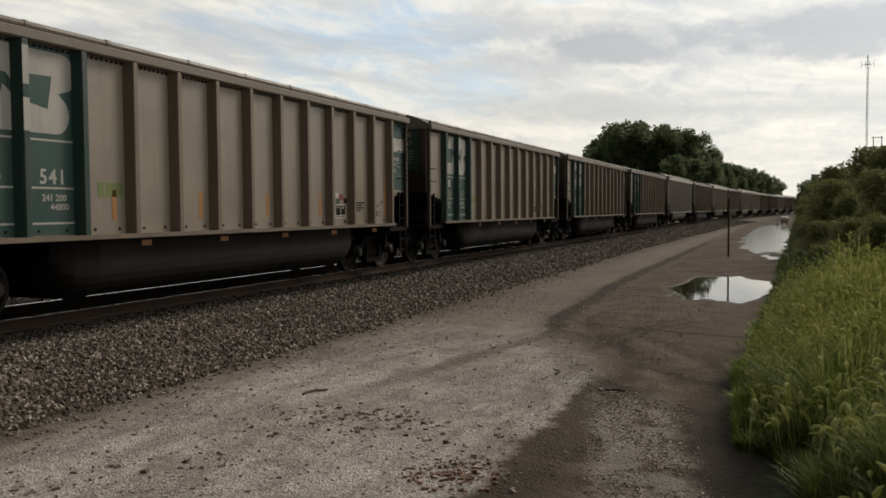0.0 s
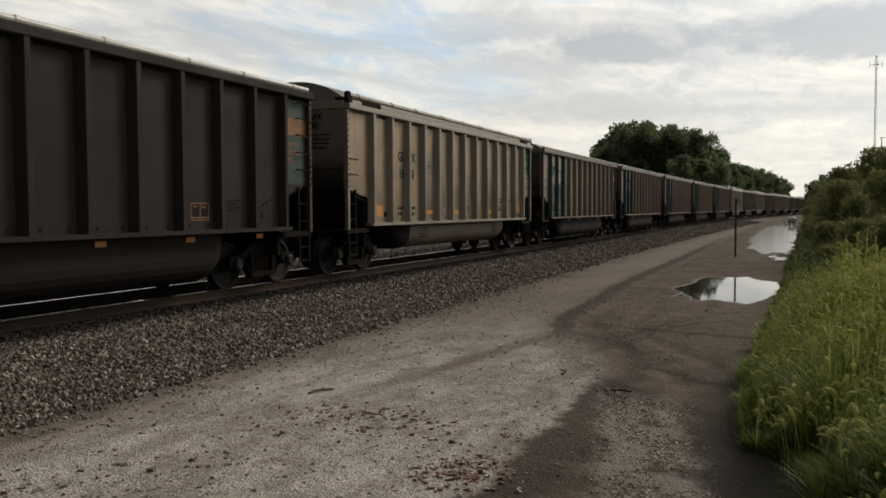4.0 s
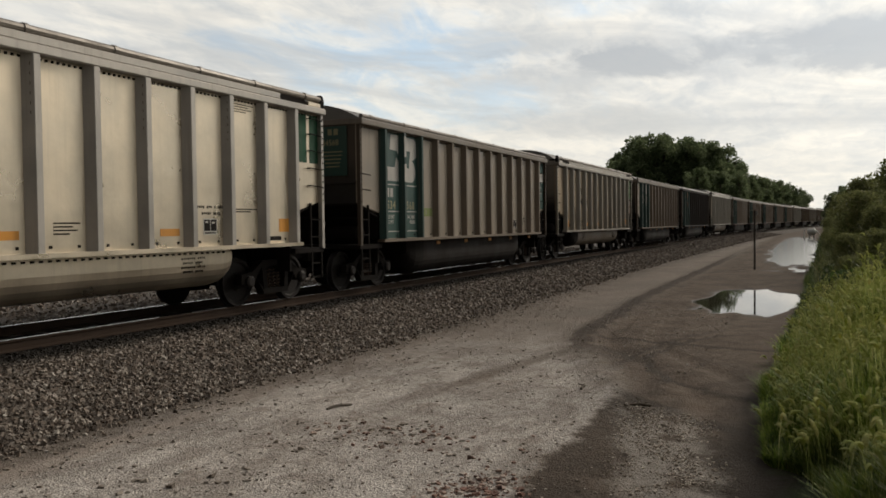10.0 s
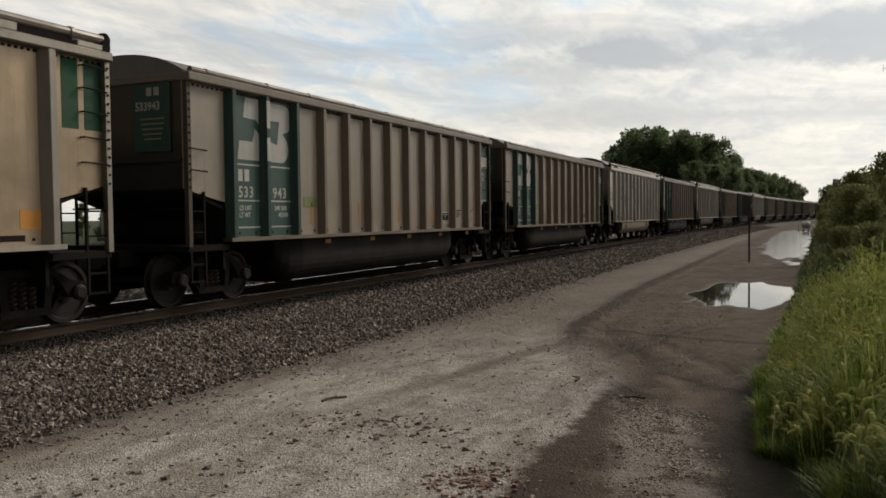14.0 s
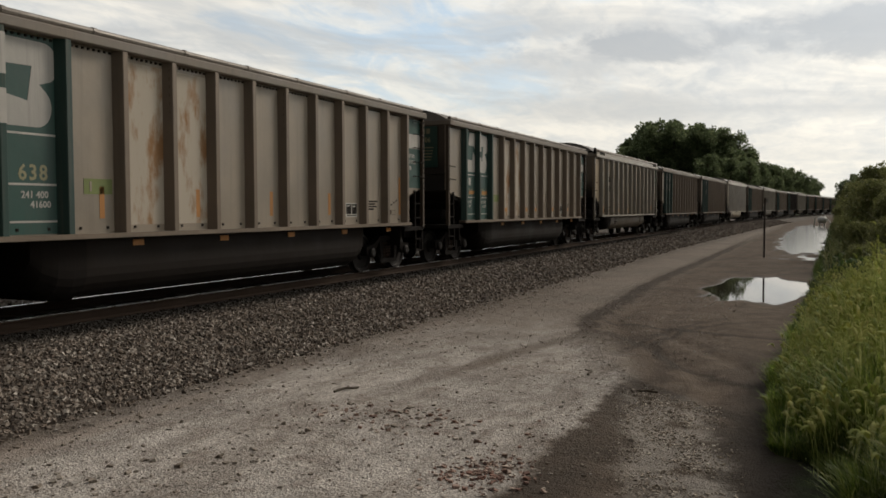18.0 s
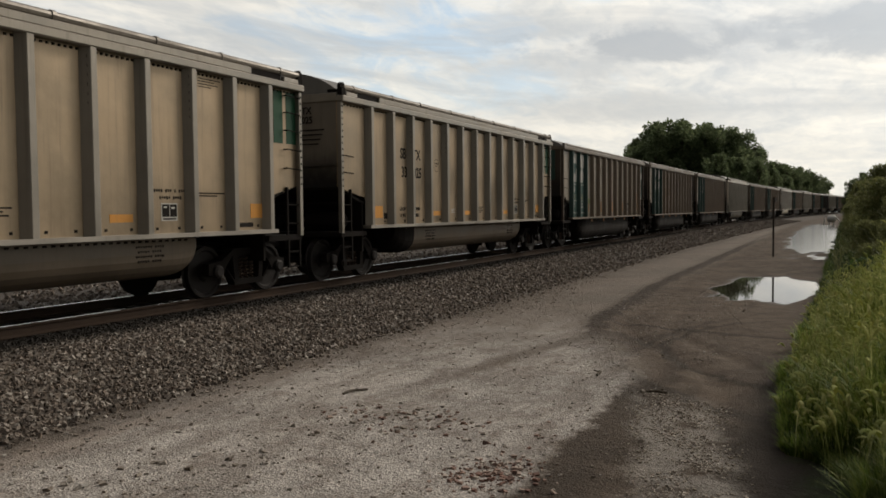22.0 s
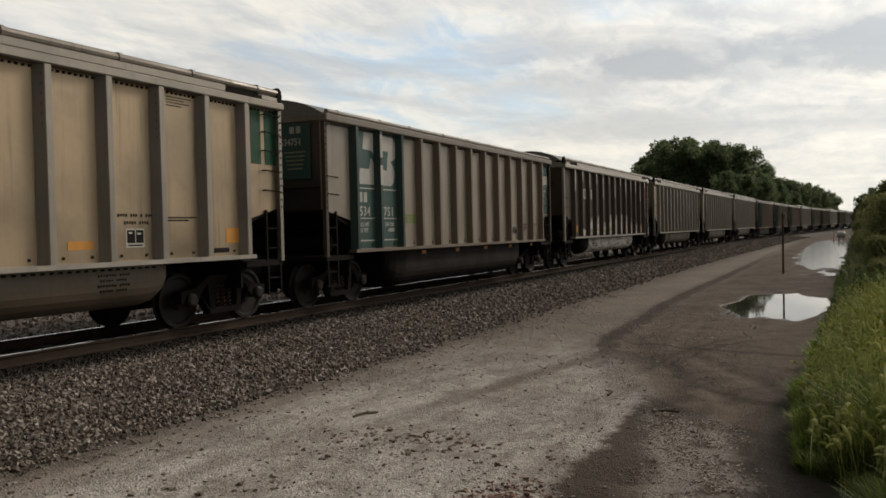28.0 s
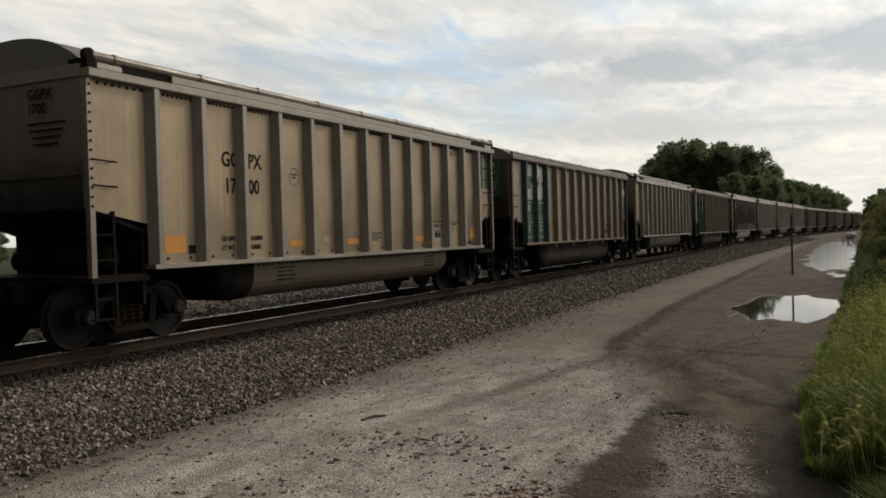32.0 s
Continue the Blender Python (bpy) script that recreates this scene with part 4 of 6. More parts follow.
def livery_a(car, logo=None, marks=True, panel=None):
    """Green panel with a two-part white emblem, stripes and load lines; green leading end bay."""
    logo, panel = logo or WHITE, panel or TEAL
    r = RIBS_A
    for k in (0, 1):
        plate("green_panel", car, panel, r[k] + 0.03, r[k + 1] - 0.03, 1.20, 3.82, SHEET, 0.005)
        for z in (2.515, 1.85, 1.355):
            plate("stripe", car, logo, r[k] + 0.24 - 0.08 * k, r[k + 1] - 0.12 + 0.05 * k, z, z + 0.028, SHEET, 0.009)
    paint_ribs(car, r[:3], RIB_TEAL)
    rib_marks(car, (r[4], r[7]), 0.055)
    # the emblem: two halves that meet over the rib, cut by a slanting green band
    e0, e1, e2 = r[0] + 0.24, r[1] - 0.11, r[1] + 0.11
    shape("emblem", car, logo, [(e0 + 0.19, 3.40), (e0 + 0.58, 3.38), (e1, 3.29), (e1, 3.77), (e0 + 0.26, 3.77)])
    shape("emblem", car, logo, [(e0, 2.62), (e1, 2.62), (e1, 3.11), (e0 + 0.54, 3.22), (e0 + 0.46, 2.965), (e0 + 0.06, 2.965)])
    plate("emblem", car, logo, r[1] - 0.05, r[1] + 0.05, 2.62, 3.06, 1.584, 0.004)
    plate("emblem", car, logo, r[1] - 0.05, r[1] + 0.05, 3.24, 3.76, 1.584, 0.004)
    curl = [(e2 + 0.63 + 0.22 * math.cos(radians(a)), 3.48 + 0.27 * math.sin(radians(a))) for a in range(-60, 91, 15)]
    foot = [(e2 + 0.50 + 0.24 * math.cos(radians(a)), 2.89 + 0.27 * math.sin(radians(a))) for a in range(-90, 61, 15)]
    shape("emblem", car, logo, [(e2, 2.62), *foot, (e2 + 0.55, 3.19), *curl, (e2, 3.76), (e2, 3.16), (e2 + 0.05, 3.41), (e2 + 0.44, 3.42), (e2 + 0.36, 2.96), (e2, 3.03)])
    plate("mark_block", car, logo, e0 + 0.01, e0 + 0.14, 2.22, 2.44, SHEET, 0.008)
    plate("mark_block", car, logo, e0 + 0.20, e0 + 0.34, 2.22, 2.44, SHEET, 0.008)
    y0, y1 = r[-1] + 0.10, LONG - 0.02
    plate("green_end_panel", car, panel, y0, y1, 2.06, 3.80, SHEET, 0.005)
    plate("white_block", car, logo, y0 + 0.01, y1 - 0.04, 3.06, 3.42, SHEET, 0.009)
    for k, w in enumerate(("ROTARY", "COUPLER", "END")):
        lettering(w, 0.13, WHITE, car, (SHEET + 0.006, y0 + 0.15, 2.82 - 0.15 * k), wide=0.8)
    plate("olive_block", car, OLIVE, r[2] + 0.34, r[2] + 0.86, 1.75, 1.97)
    plate("olive_inset", car, TAN, r[2] + 0.44, r[2] + 0.48, 1.79, 1.93, SHEET, 0.008)
    data_label(car, r[9] + 0.31, 1.35, 0.48, 0.31)
    for k in range(4):
        plate("bolt_head", car, SOOT, r[11] + 0.24 + 0.13 * k, r[11] + 0.275 + 0.13 * k, 1.56 + 0.05 * k, 1.60 + 0.05 * k, SHEET, 0.012)
    plate("card_holder", car, RIB_OLD, r[11] + 0.34, r[11] + 0.58, 1.38, 1.50, SHEET, 0.014)
    plate("card", car, TAN, r[11] + 0.37, r[11] + 0.55, 1.40, 1.48, SHEET, 0.017)
    bars(car, INK, r[10] + 0.28, r[10] + 0.72, 1.72, 4)
    # sign plate and small print on the trailing end
    part("end_panel", boxes((0.42, 1.20, -0.030, -0.018, 2.68, 3.82)), panel, car)
    for k in range(5):
        part("small_print", boxes((0.55 + 0.02 * k, 1.08 - 0.02 * k, -0.034, -0.02, 3.22 - 0.085 * k, 3.245 - 0.085 * k)), FADED, car)
    for k in range(5):
        y = r[3] + 0.3 + 2.05 * k
        part("reflector", boxes((1.358, 1.372, y, y + 0.22, 0.98, 1.07)), OCHRE, car)


def numbers_a(car, left, right, load="241 300", light="44700", faded=False):
    r = RIBS_A
    m = FADED if faded else WHITE
    lettering(left, 0.29, m, car, (SHEET + 0.006, r[0] + 0.25, 1.925), wide=0.95, name="car_number")
    lettering(right, 0.29, m, car, (SHEET + 0.006, r[1] + 0.30, 1.925), wide=0.95, name="car_number")
    lettering(left + right, 0.20, FADED if faded else WHITE, car, (0.45, -0.031, 3.38), ON_END, 0.9)
    for x in (0.70, 0.86):
        part("mark_block", boxes((x, x + 0.11, -0.034, -0.02, 3.62, 3.76)), m, car)
    lettering("LD LMT", 0.13, WHITE, car, (SHEET + 0.006, r[0] + 0.27, 1.685), wide=0.85)
    lettering("LT WT", 0.13, WHITE, car, (SHEET + 0.006, r[0] + 0.27, 1.555), wide=0.85)
    lettering(load, 0.13, WHITE, car, (SHEET + 0.006, r[1] + 0.34, 1.685), wide=1.0)
    lettering(light, 0.13, WHITE, car, (SHEET + 0.006, r[1] + 0.48, 1.555), wide=1.0)


def orange_bars(car, bays=(2, 4, 6, 8)):
    plate("orange_bar", car, OCHRE, RIBS_A[12] - 0.25, RIBS_A[12] - 0.16, 1.38, 2.30)
    for k in bays:
        plate("orange_bar", car, OCHRE, RIBS_A[k] + 0.62, RIBS_A[k] + 0.71, 1.40, 1.86)


def livery_b(car, end_mat, blocks=True):
    """Orange markers along the foot of the bays, stencil, green leading end bay."""
    r = RIBS_B
    plate("orange_marker", car, ORANGE, r[0] + 0.20, r[0] + 0.66, 1.36, 1.64)
    plate("stencil_box", car, INK, r[0] + 0.72, r[0] + 0.90, 1.34, 1.48)
    for k in (3, 5, 8):
        plate("orange_marker", car, ORANGE, r[k] + 0.34, r[k] + 0.79, 1.39, 1.51)
    rib_marks(car, (r[2], r[4], r[6], r[8], r[10]), 0.062)
    bars(car, WHITE, r[4] + 0.48, r[4] + 0.73, 1.56, 3, 0.02, 0.04)
    bars(car, SOOT, r[6] + 0.32, r[6] + 0.78, 1.62, 4, 0.022, 0.05)
    plate("orange_marker", car, ORANGE, r[11] + 0.55, r[11] + 0.90, 1.42, 1.68)
    plate("stencil_box", car, INK, r[11] + 0.24, r[11] + 0.62, 1.26, 1.34)
    data_label(car, r[9] + 0.36, 1.40, 0.36, 0.28)
    dashes(car, SOOT, r[9] + 0.21, (4, 3, 1, 3), 1.90, 0.05)
    dashes(car, SOOT, r[9] + 0.33, (5, 4), 1.79, 0.05)
    bars(car, SOOT, r[10] + 0.18, r[10] + 0.86, 1.86, 2, 0.022, 0.045)
    bars(car, SOOT, r[10] + 0.24, r[10] + 0.80, 3.76, 4, 0.014, 0.045)
    for y0, y1 in ((r[12] + 0.26, r[12] + 0.55), (r[12] + 0.66, LONG - 0.07)):
        plate("green_end_panel", car, end_mat, y0, y1, 2.83, 3.82)
    for y, w in ((4.35, 0.62), (10.36, 0.61)):
        for k in range(4):
            dashes(car, SOOT, y + 0.04 * (k % 2), (7, 4) if k % 2 == 0 else (5, 4), 1.02 - 0.075 * k, 0.036, 1.358, w / 12)
    for k in range(4):
        part("small_print", boxes((0.35 + 0.04 * k, 1.12 - 0.05 * k, -0.024, -0.012, 3.26 - 0.10 * k, 3.285 - 0.10 * k)), INK, car)


def letters_b(car, mark, number, rib=2):
    """Reporting mark and number either side of a rib."""
    r = RIBS_B[rib - 2:]
    for z, s in ((2.80, mark), (2.35, number)):
        lettering(s[0], 0.36, INK, car, (SHEET + 0.005, r[1] + (0.54 if s is mark else 0.60) if len(s[0]) < 3 else r[1] + 0.40, z), wide=0.85, name="car_number")
        lettering(s[1], 0.36, INK, car, (SHEET + 0.005, r[2] + 0.21, z), wide=0.85, name="car_number")
    lettering("".join(mark), 0.21, INK, car, (0.36, -0.019, 3.62), ON_END, 0.9)
    lettering("".join(number), 0.21, INK, car, (0.36, -0.019, 3.42), ON_END, 0.9)
    for k, (a, b) in enumerate((("LD LMT", "243800"), ("LT WT", "43800"))):
        lettering(a, 0.12, INK, car, (SHEET + 0.005, r[1] + 0.50, 1.53 - 0.16 * k), wide=0.85)
        lettering(b, 0.12, INK, car, (SHEET + 0.005, r[2] + 0.22, 1.53 - 0.16 * k), wide=0.95)
    ring = [(r[3] + 0.55 + 0.16 * math.cos(a), 2.71 + 0.172 * math.sin(a)) for a in (2 * math.pi * k / 16 for k in range(16))]
    inner = [(r[3] + 0.55 + 0.148 * math.cos(a), 2.71 + 0.16 * math.sin(a)) for a in (2 * math.pi * k / 16 for k in range(16))]
    bm = bmesh.new()
    a = [bm.verts.new((SHEET + 0.004, *p)) for p in ring]
    b = [bm.verts.new((SHEET + 0.004, *p)) for p in inner]
    for k in range(16):
        bm.faces.new((a[k], a[(k + 1) % 16], b[(k + 1) % 16], b[k]))
    bmesh.ops.solidify(bm, geom=bm.faces[:], thickness=0.004)
    part("ring_mark", bm, SOOT, car)
    dashes(car, SOOT, r[3] + 0.45, (7,), 2.77, 0.03, step=0.03)
    dashes(car, SOOT, r[3] + 0.49, (4,), 2.71, 0.03, step=0.03)


L_A = "tan steel coal car with brown ribs and a green emblem panel"
L_B = "beige aluminium coal car with light belly tub and orange markers"
CARS = {}


def place_car(template, c, label=""):
    car = copy_thing(template, Matrix())
    CARS[c] = car
    if label:
        car["label"] = label
    return car


def train():
    a = coal_car(TAN, RIBS_A, RIB_OLD, CHORD_OLD, TUB_DARK, END_BROWN, TUBE, RIB_OLD, False, L_A)
    livery_a(a)
    b = coal_car(BEIGE, RIBS_B, RIB_LIGHT, RIB_LIGHT, TUB_TAN, END_TAN, TUBE_LIGHT, RIB_CHORD, True, L_B)
    livery_b(b, GREEN)
    a_far = coal_car(TAN, RIBS_A, RIB_OLD, CHORD_OLD, TUB_DARK, END_BROWN, TUBE, RIB_OLD, False, "dirty tan steel coal car far along the train", False)
    for k in (0, 1):
        plate("green_panel", a_far, TEAL, RIBS_A[k] + 0.08, RIBS_A[k + 1] - 0.08, 1.24, 3.80)
        plate("emblem", a_far, WHITE, RIBS_A[k] + 0.15, RIBS_A[k + 1] - 0.15, 2.76, 3.66, SHEET, 0.01)
    b_far = coal_car(BEIGE, RIBS_B, RIB_LIGHT, RIB_LIGHT, TUB_TAN, END_TAN, TUBE_LIGHT, RIB_CHORD, True, "beige aluminium coal car far along the train", False)
    plate("orange_marker", b_far, ORANGE, RIBS_B[0] + 0.26, RIBS_B[0] + 0.66, 1.42, 1.70)
    # steel cars
    for c, left, right, load, light, faded in ((2, "534", "202", "241 300", "44700", False), (1, "533", "618", "242 800", "45200", False), (0, "534", "317", "241 300", "44100", True),
                                   (-1, "534", "541", "241 200", "44800", False), (-2, "534", "507", "240 900", "45100", False), (-5, "534", "811", "241 300", "44700", False),
                                   (-7, "534", "568", "241 400", "41600", True), (-9, "534", "721", "241 300", "44200", True), (-10, "533", "943", "240 900", "45100", False),
                                   (-12, "534", "506", "241 400", "41600", True), (-13, "534", "638", "241 400", "41600", True), (-14, "533", "956", "242 000", "44000", True),
                                   (-19, "534", "751", "241 200", "44800", False), (-21, "533", "958", "241 000", "45000", True), (-23, "534", "120", "241 200", "44800", False)):
        car = place_car(a, c)
        numbers_a(car, left, right, load, light, faded)
        if c in (-10, -13, -14, -21, -1):
            orange_bars(car)
        if c == -12:
            for k in (3, 5, 6, 8, 10):
                plate("orange_marker", car, OCHRE, RIBS_A[k] + 0.3, RIBS_A[k] + 0.66, 1.42, 1.56)
            for k in (0, 1):
                plate("orange_patch", car, OCHRE, RIBS_A[k] + 0.45, RIBS_A[k] + 0.85, 1.96, 2.06, SHEET, 0.01)
        if c in (-21, -14, -1):
            marks(car)
    # aluminium cars
    for c, mark, number, em, side in ((3, ("SB", "TX"), ("33", "104"), GREEN, BEIGE), (-3, ("GG", "PX"), ("16", "40"), GREEN, BEIGE), (-6, ("TI", "LX"), ("42", "588"), LIME, BEIGE),
                                      (-8, ("JA", "IX"), ("810", "770"), GREEN, SILVER), (-11, ("SB", "TX"), ("33", "164"), GREEN, BEIGE), (-15, ("SB", "TX"), ("33", "025"), GREEN, BEIGE),
                                      (-16, ("SB", "TX"), ("33", "150"), GREEN, BEIGE), (-17, ("SB", "TX"), ("33", "211"), GREEN, BEIGE), (-20, ("SB", "TX"), ("33", "236"), GREEN, BEIGE),
                                      (-22, ("GG", "PX"), ("17", "00"), GREEN, BEIGE)):
        car = place_car(b, c)
        letters_b(car, mark, number, 3 if c == -6 else 2)
    # the odd ones: repainted copies with meshes of their own
    car = CARS[-8]
    repaint(car, {"beige_aluminium": SILVER, "grimy_tan_tub": SILVER, "grey_aluminium_rib": RIB_BRIGHT, "pale_top_chord": SILVER})
    car["label"] = "bright bare-aluminium coal car with orange markers"
    repaint(CARS[-6], {"bright_green_paint": LIME})
    CARS[-6]["label"] = "beige aluminium coal car with leaf-green end panel"
    dark = place_car(a, -4, "black-painted coal car with faded orange and green emblem panel")
    repaint(dark, {"tan_paint": BLACK_PAINT, "grimy_rib_steel": BLACK_PAINT, "weathered_top_chord": BLACK_PAINT, "weathered_grey_pipe": TUBE_PALE, "white_marking_paint": RUSTY_ORANGE, "worn_white_patch": RUSTY_ORANGE, "grimy_brown_end_steel": BLACK_PAINT, "teal_green_paint": DARK_TEAL})
    brown = place_car(b, -18, "dark brown coal car with patchy worn white lower side")
    repaint(brown, {"beige_aluminium": BROWN, "grimy_tan_tub": BRUSHED, "grey_aluminium_rib": RIB_CHORD, "grimy_end_aluminium": BROWN, "bright_green_paint": RED})
    repaint(brown, {"pale_top_chord": BROWN}, "rib")
    patches(brown)
    rust_stain(CARS[-13]), rust_stain(CARS[-12])
    # far ahead
    for c in range(4, 25):
        place_car(b_far if c in (5, 7, 8, 11, 13, 14, 17, 20, 21, 24, 26, 29, 30, 33, 36, 38, 40) else a_far, c)
    for t in (a, b, a_far, b_far):
        for o in (*t.children_recursive, t):
            bpy.data.objects.remove(o)


def repaint(car, swap, only=""):
    """Give parts of a car, or those of one name, other paint on meshes of their own."""
    made = {}
    for o in car.children_recursive:
        if only and o.name.split(".")[0] != only:
            continue
        me = o.data
        if me and me.materials and me.materials[0] and me.materials[0].name in swap:
            if me not in made:
                made[me] = me.copy()
                made[me].materials[0] = swap[me.materials[0].name]
            o.data = made[me]


def ragged(y0, y1, z0, z1, seed, rough=0.06):
    """Outline with a torn, brushed upper edge and uneven sides."""
    rnd = random.Random(seed)
    n, top, z = 16, [], z1
    for k in range(n + 1):
        if rnd.random() < 0.35:
            z = z1 + rnd.uniform(-2.2 * rough, rough)
        top.append((y1 - (y1 - y0) * k / n, z + rnd.uniform(-0.02, 0.02)))
    return [(y0, z0), (y1, z0)] + top


def patches(car):
    """Brushed white and grey patches along the foot of the brown car, worn paint on its ribs."""
    r = RIBS_B
    rnd = random.Random(12)
    for k in range(1, 12):
        h = (0.55, 0.35, 0.75, 0.80, 0.62, 0.86, 0.88, 0.92, 0.88, 0.78, 0.55, 0.5)[k]
        shape("white_patch", car, BRUSHED, ragged(r[k] + 0.17, r[k + 1] - rnd.uniform(0.16, 0.30), 1.24, 1.22 + h, k + 3), SHEET, 0.003)
        part("white_patch", prism(bmesh.new(), ragged(r[k] - 0.052, r[k] + 0.052, 1.16, 1.30 + 0.62 * h, k + 60, 0.04), 0, 1.583, 1.589), BRUSHED, car)
    for k in range(0, 13):
        z = 3.85 - rnd.uniform(0.3, 1.1)
        part("worn_strip", prism(bmesh.new(), [(r[k] - 0.045, 3.85), (r[k] + 0.052, 3.85), (r[k] + 0.05, z), (r[k] + 0.01, z - 0.05), (r[k] - 0.04, z + 0.06)][::-1], 0, 1.583, 1.588), RIB_CHORD, car)
    for y0, y1, text, at in ((r[1] + 0.30, r[2] - 0.14, "R", r[2] - 0.36), (r[2] + 0.14, r[2] + 0.72, "IX", r[2] + 0.30)):
        plate("mark_plate", car, PALE, y0, y1, 2.74, 3.14, SHEET, 0.006)
        lettering(text, 0.36, INK, car, (SHEET + 0.010, at, 2.80), wide=0.85)


def brushed_material():
    """White paint brushed on thinly over grey and brown."""
    m, nt, b = shader("brushed_white_paint", 0.7)
    g = Graph(nt)
    co = g.coord()
    n = g.noise(g.mapped(co, (1.0, 1.6, 4.5)), 1.7, 6, 0.65, 0.4)
    col = g.mix(g.span(n, 0.44, 0.62), (0.66, 0.64, 0.58), (0.24, 0.225, 0.195))
    col = g.mix(g.span(g.noise(g.mapped(co, (1, 3, 3)), 2.4, 6, 0.7), 0.58, 0.70), col, (0.052, 0.038, 0.029))
    col = g.mix(g.span(g.noise(co, 30, 3, 0.6), 0.58, 0.74, 0.0, 0.5), col, (0.10, 0.085, 0.07))
    g.put(b.inputs["Base Color"], col)
    return m


BRUSHED = brushed_material()


def rust_stain(car):
    m = RUST_STAIN
    for k, s in ((3, 1), (4, 2)):
        plate("rust_stain", car, m, RIBS_A[k] + 0.1, RIBS_A[k + 1] - 0.1, 1.3, 3.74, SHEET, 0.003)


def stain_material():
    m, nt, b = shader("rust_stained_tan_paint", 0.7)
    g = Graph(nt)
    co = g.coord()
    n = g.noise(g.mapped(co, (2.0, 2.0, 0.7)), 1.6, 6, 0.65)
    col = g.mix(g.span(n, 0.46, 0.66), (0.44, 0.385, 0.31), (0.26, 0.13, 0.045))
    g.put(b.inputs["Base Color"], col)
    return m


RUST_STAIN = stain_material()
train()

# ---- ground ----
def smooth(a, b, v):
    t = min(max((v - a) / (b - a), 0.0), 1.0)
    return t * t * (3 - 2 * t)


def puddle_depth(x, y):
    """How far the two hollows that hold water dip below the road."""
    d = 0.0
    for cx, cy, rx, ry in ((9.5, 22.4, 1.15, 3.5), (10.05, 72.5, 1.55, 34.5)):
        w = noise.noise((x * 0.9, y * 0.22, 3.3)) * 0.26 + noise.noise((x * 2.3, y * 0.8, 7.1)) * 0.24
        q = math.hypot((x - cx) / rx, (y - cy) / ry) + w
        d = max(d, 1.0 - smooth(0.75, 1.25, q))
    return 0.085 * d


def height(x, y):
    n = noise.noise((x * 0.35, y * 0.35, 0.0))
    b = x - shift(y)
    if b < -2.4:
        z = -0.22 - 0.10 * smooth(-2.4, -5.0, b) - 0.6 * smooth(-7.5, -11.0, b)
        return z + 0.05 * n * smooth(-4, -8, b)
    z = -0.19 + (ROAD + 0.19) * smooth(2.1, 4.7, b)
    road = smooth(4.4, 5.4, b)
    z += road * (0.03 * n + 0.012 * noise.noise((x * 1.9, y * 0.7, 5.0)) + 0.006 * noise.noise((x * 7.0, y * 5.0, 2.0)))
    # low windrow along the edge of the worn lane, and wheel ruts in the soft earth
    edge = 8.98 - 1.80 * smooth(8.6, 15, y) - 0.26 * smooth(15, 22, y)
    if 2 < y < 90:
        z += 0.05 * math.exp(-((x - edge) / 0.22) ** 2) * smooth(5, 8, y)
        for k in (0.75, 1.5):
            z -= 0.035 * math.exp(-((x - edge - k + 0.25 * math.sin(y * 0.5)) / 0.13) ** 2) * smooth(5, 7, y) * (1 - smooth(14, 20, y))
    z -= puddle_depth(x, y) * road
    v = x - 0.6 * shift(y)
    z += 0.55 * smooth(10.6, 13.5, v) + 0.10 * n * smooth(11, 14, v)
    return z


def bendy(y):
    return shift(y) if y < 160 else shift(160) + (y - 160) * 0.07 * (1 if y < 400 else 400 / y)


def ground():
    xs = [-2500, -1200, -500, -200, -90, -45, -25, -15, -10, -7, -5, -4, -3.2, -2.4, -1.6, -0.8, 0, 0.8, 1.5]
    x = 2.0
    while x < 11.6:
        xs.append(x)
        x += 0.085
    xs += [11.9, 12.3, 12.8, 13.4, 14, 15, 17, 20, 26, 36, 55, 90, 180, 400, 1000, 2500]
    ys = [-2500, -900, -400, -150, -60, -25, -10, -4, 0, 2]
    y = 3.4
    while y < 160:
        ys.append(y)
        y += 0.06 + 0.0105 * max(y - 4, 0)
    ys += [180, 220, 300, 450, 700, 1100, 1800, 3200]
    verts = [(a + bendy(b), b, height(a + bendy(b), b)) for b in ys for a in xs]
    n = len(xs)
    faces = [(j * n + i, j * n + i + 1, (j + 1) * n + i + 1, (j + 1) * n + i) for j in range(len(ys) - 1) for i in range(n - 1)]
    me = bpy.data.meshes.new("ground")
    me.from_pydata(verts, [], faces)
    me.materials.append(GROUND)
    for p in me.polygons:
        p.use_smooth = True
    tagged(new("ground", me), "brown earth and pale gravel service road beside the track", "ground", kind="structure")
    for label, x0, x1, y0, y1, mat in (("shallow puddle on the dirt road mirroring the sky", 7.6, 11.0, 16.2, 27.5, WATER), ("long shallow puddle along the dirt road", 8.0, 11.6, 32, 108, WATER_RIPPLED)):
        bm = bmesh.new()
        box(bm, x0, x1, y0, y1, ROAD - 0.12, ROAD - 0.045)
        tagged(new("puddle", mesh_of("puddle", bm, mat)), label, "puddle", "puddles", "structure")


ground()


# ---- track ----
def sweep(bm, outline):
    """Draw a cross-section along the track's centre line."""
    stations = [-420, -100, 0, 10, 20] + [20 + 10 * k for k in range(1, 90)]
    rings = [[bm.verts.new(on_line(s) @ Vector((a, 0, z))) for a, z in outline] for s in stations]
    n = len(outline)
    for p, q in zip(rings, rings[1:]):
        for k in range(n):
            bm.faces.new((p[k], p[(k + 1) % n], q[(k + 1) % n], q[k]))
    bm.faces.new(rings[0][::-1])
    bm.faces.new(rings[-1])
    return bm


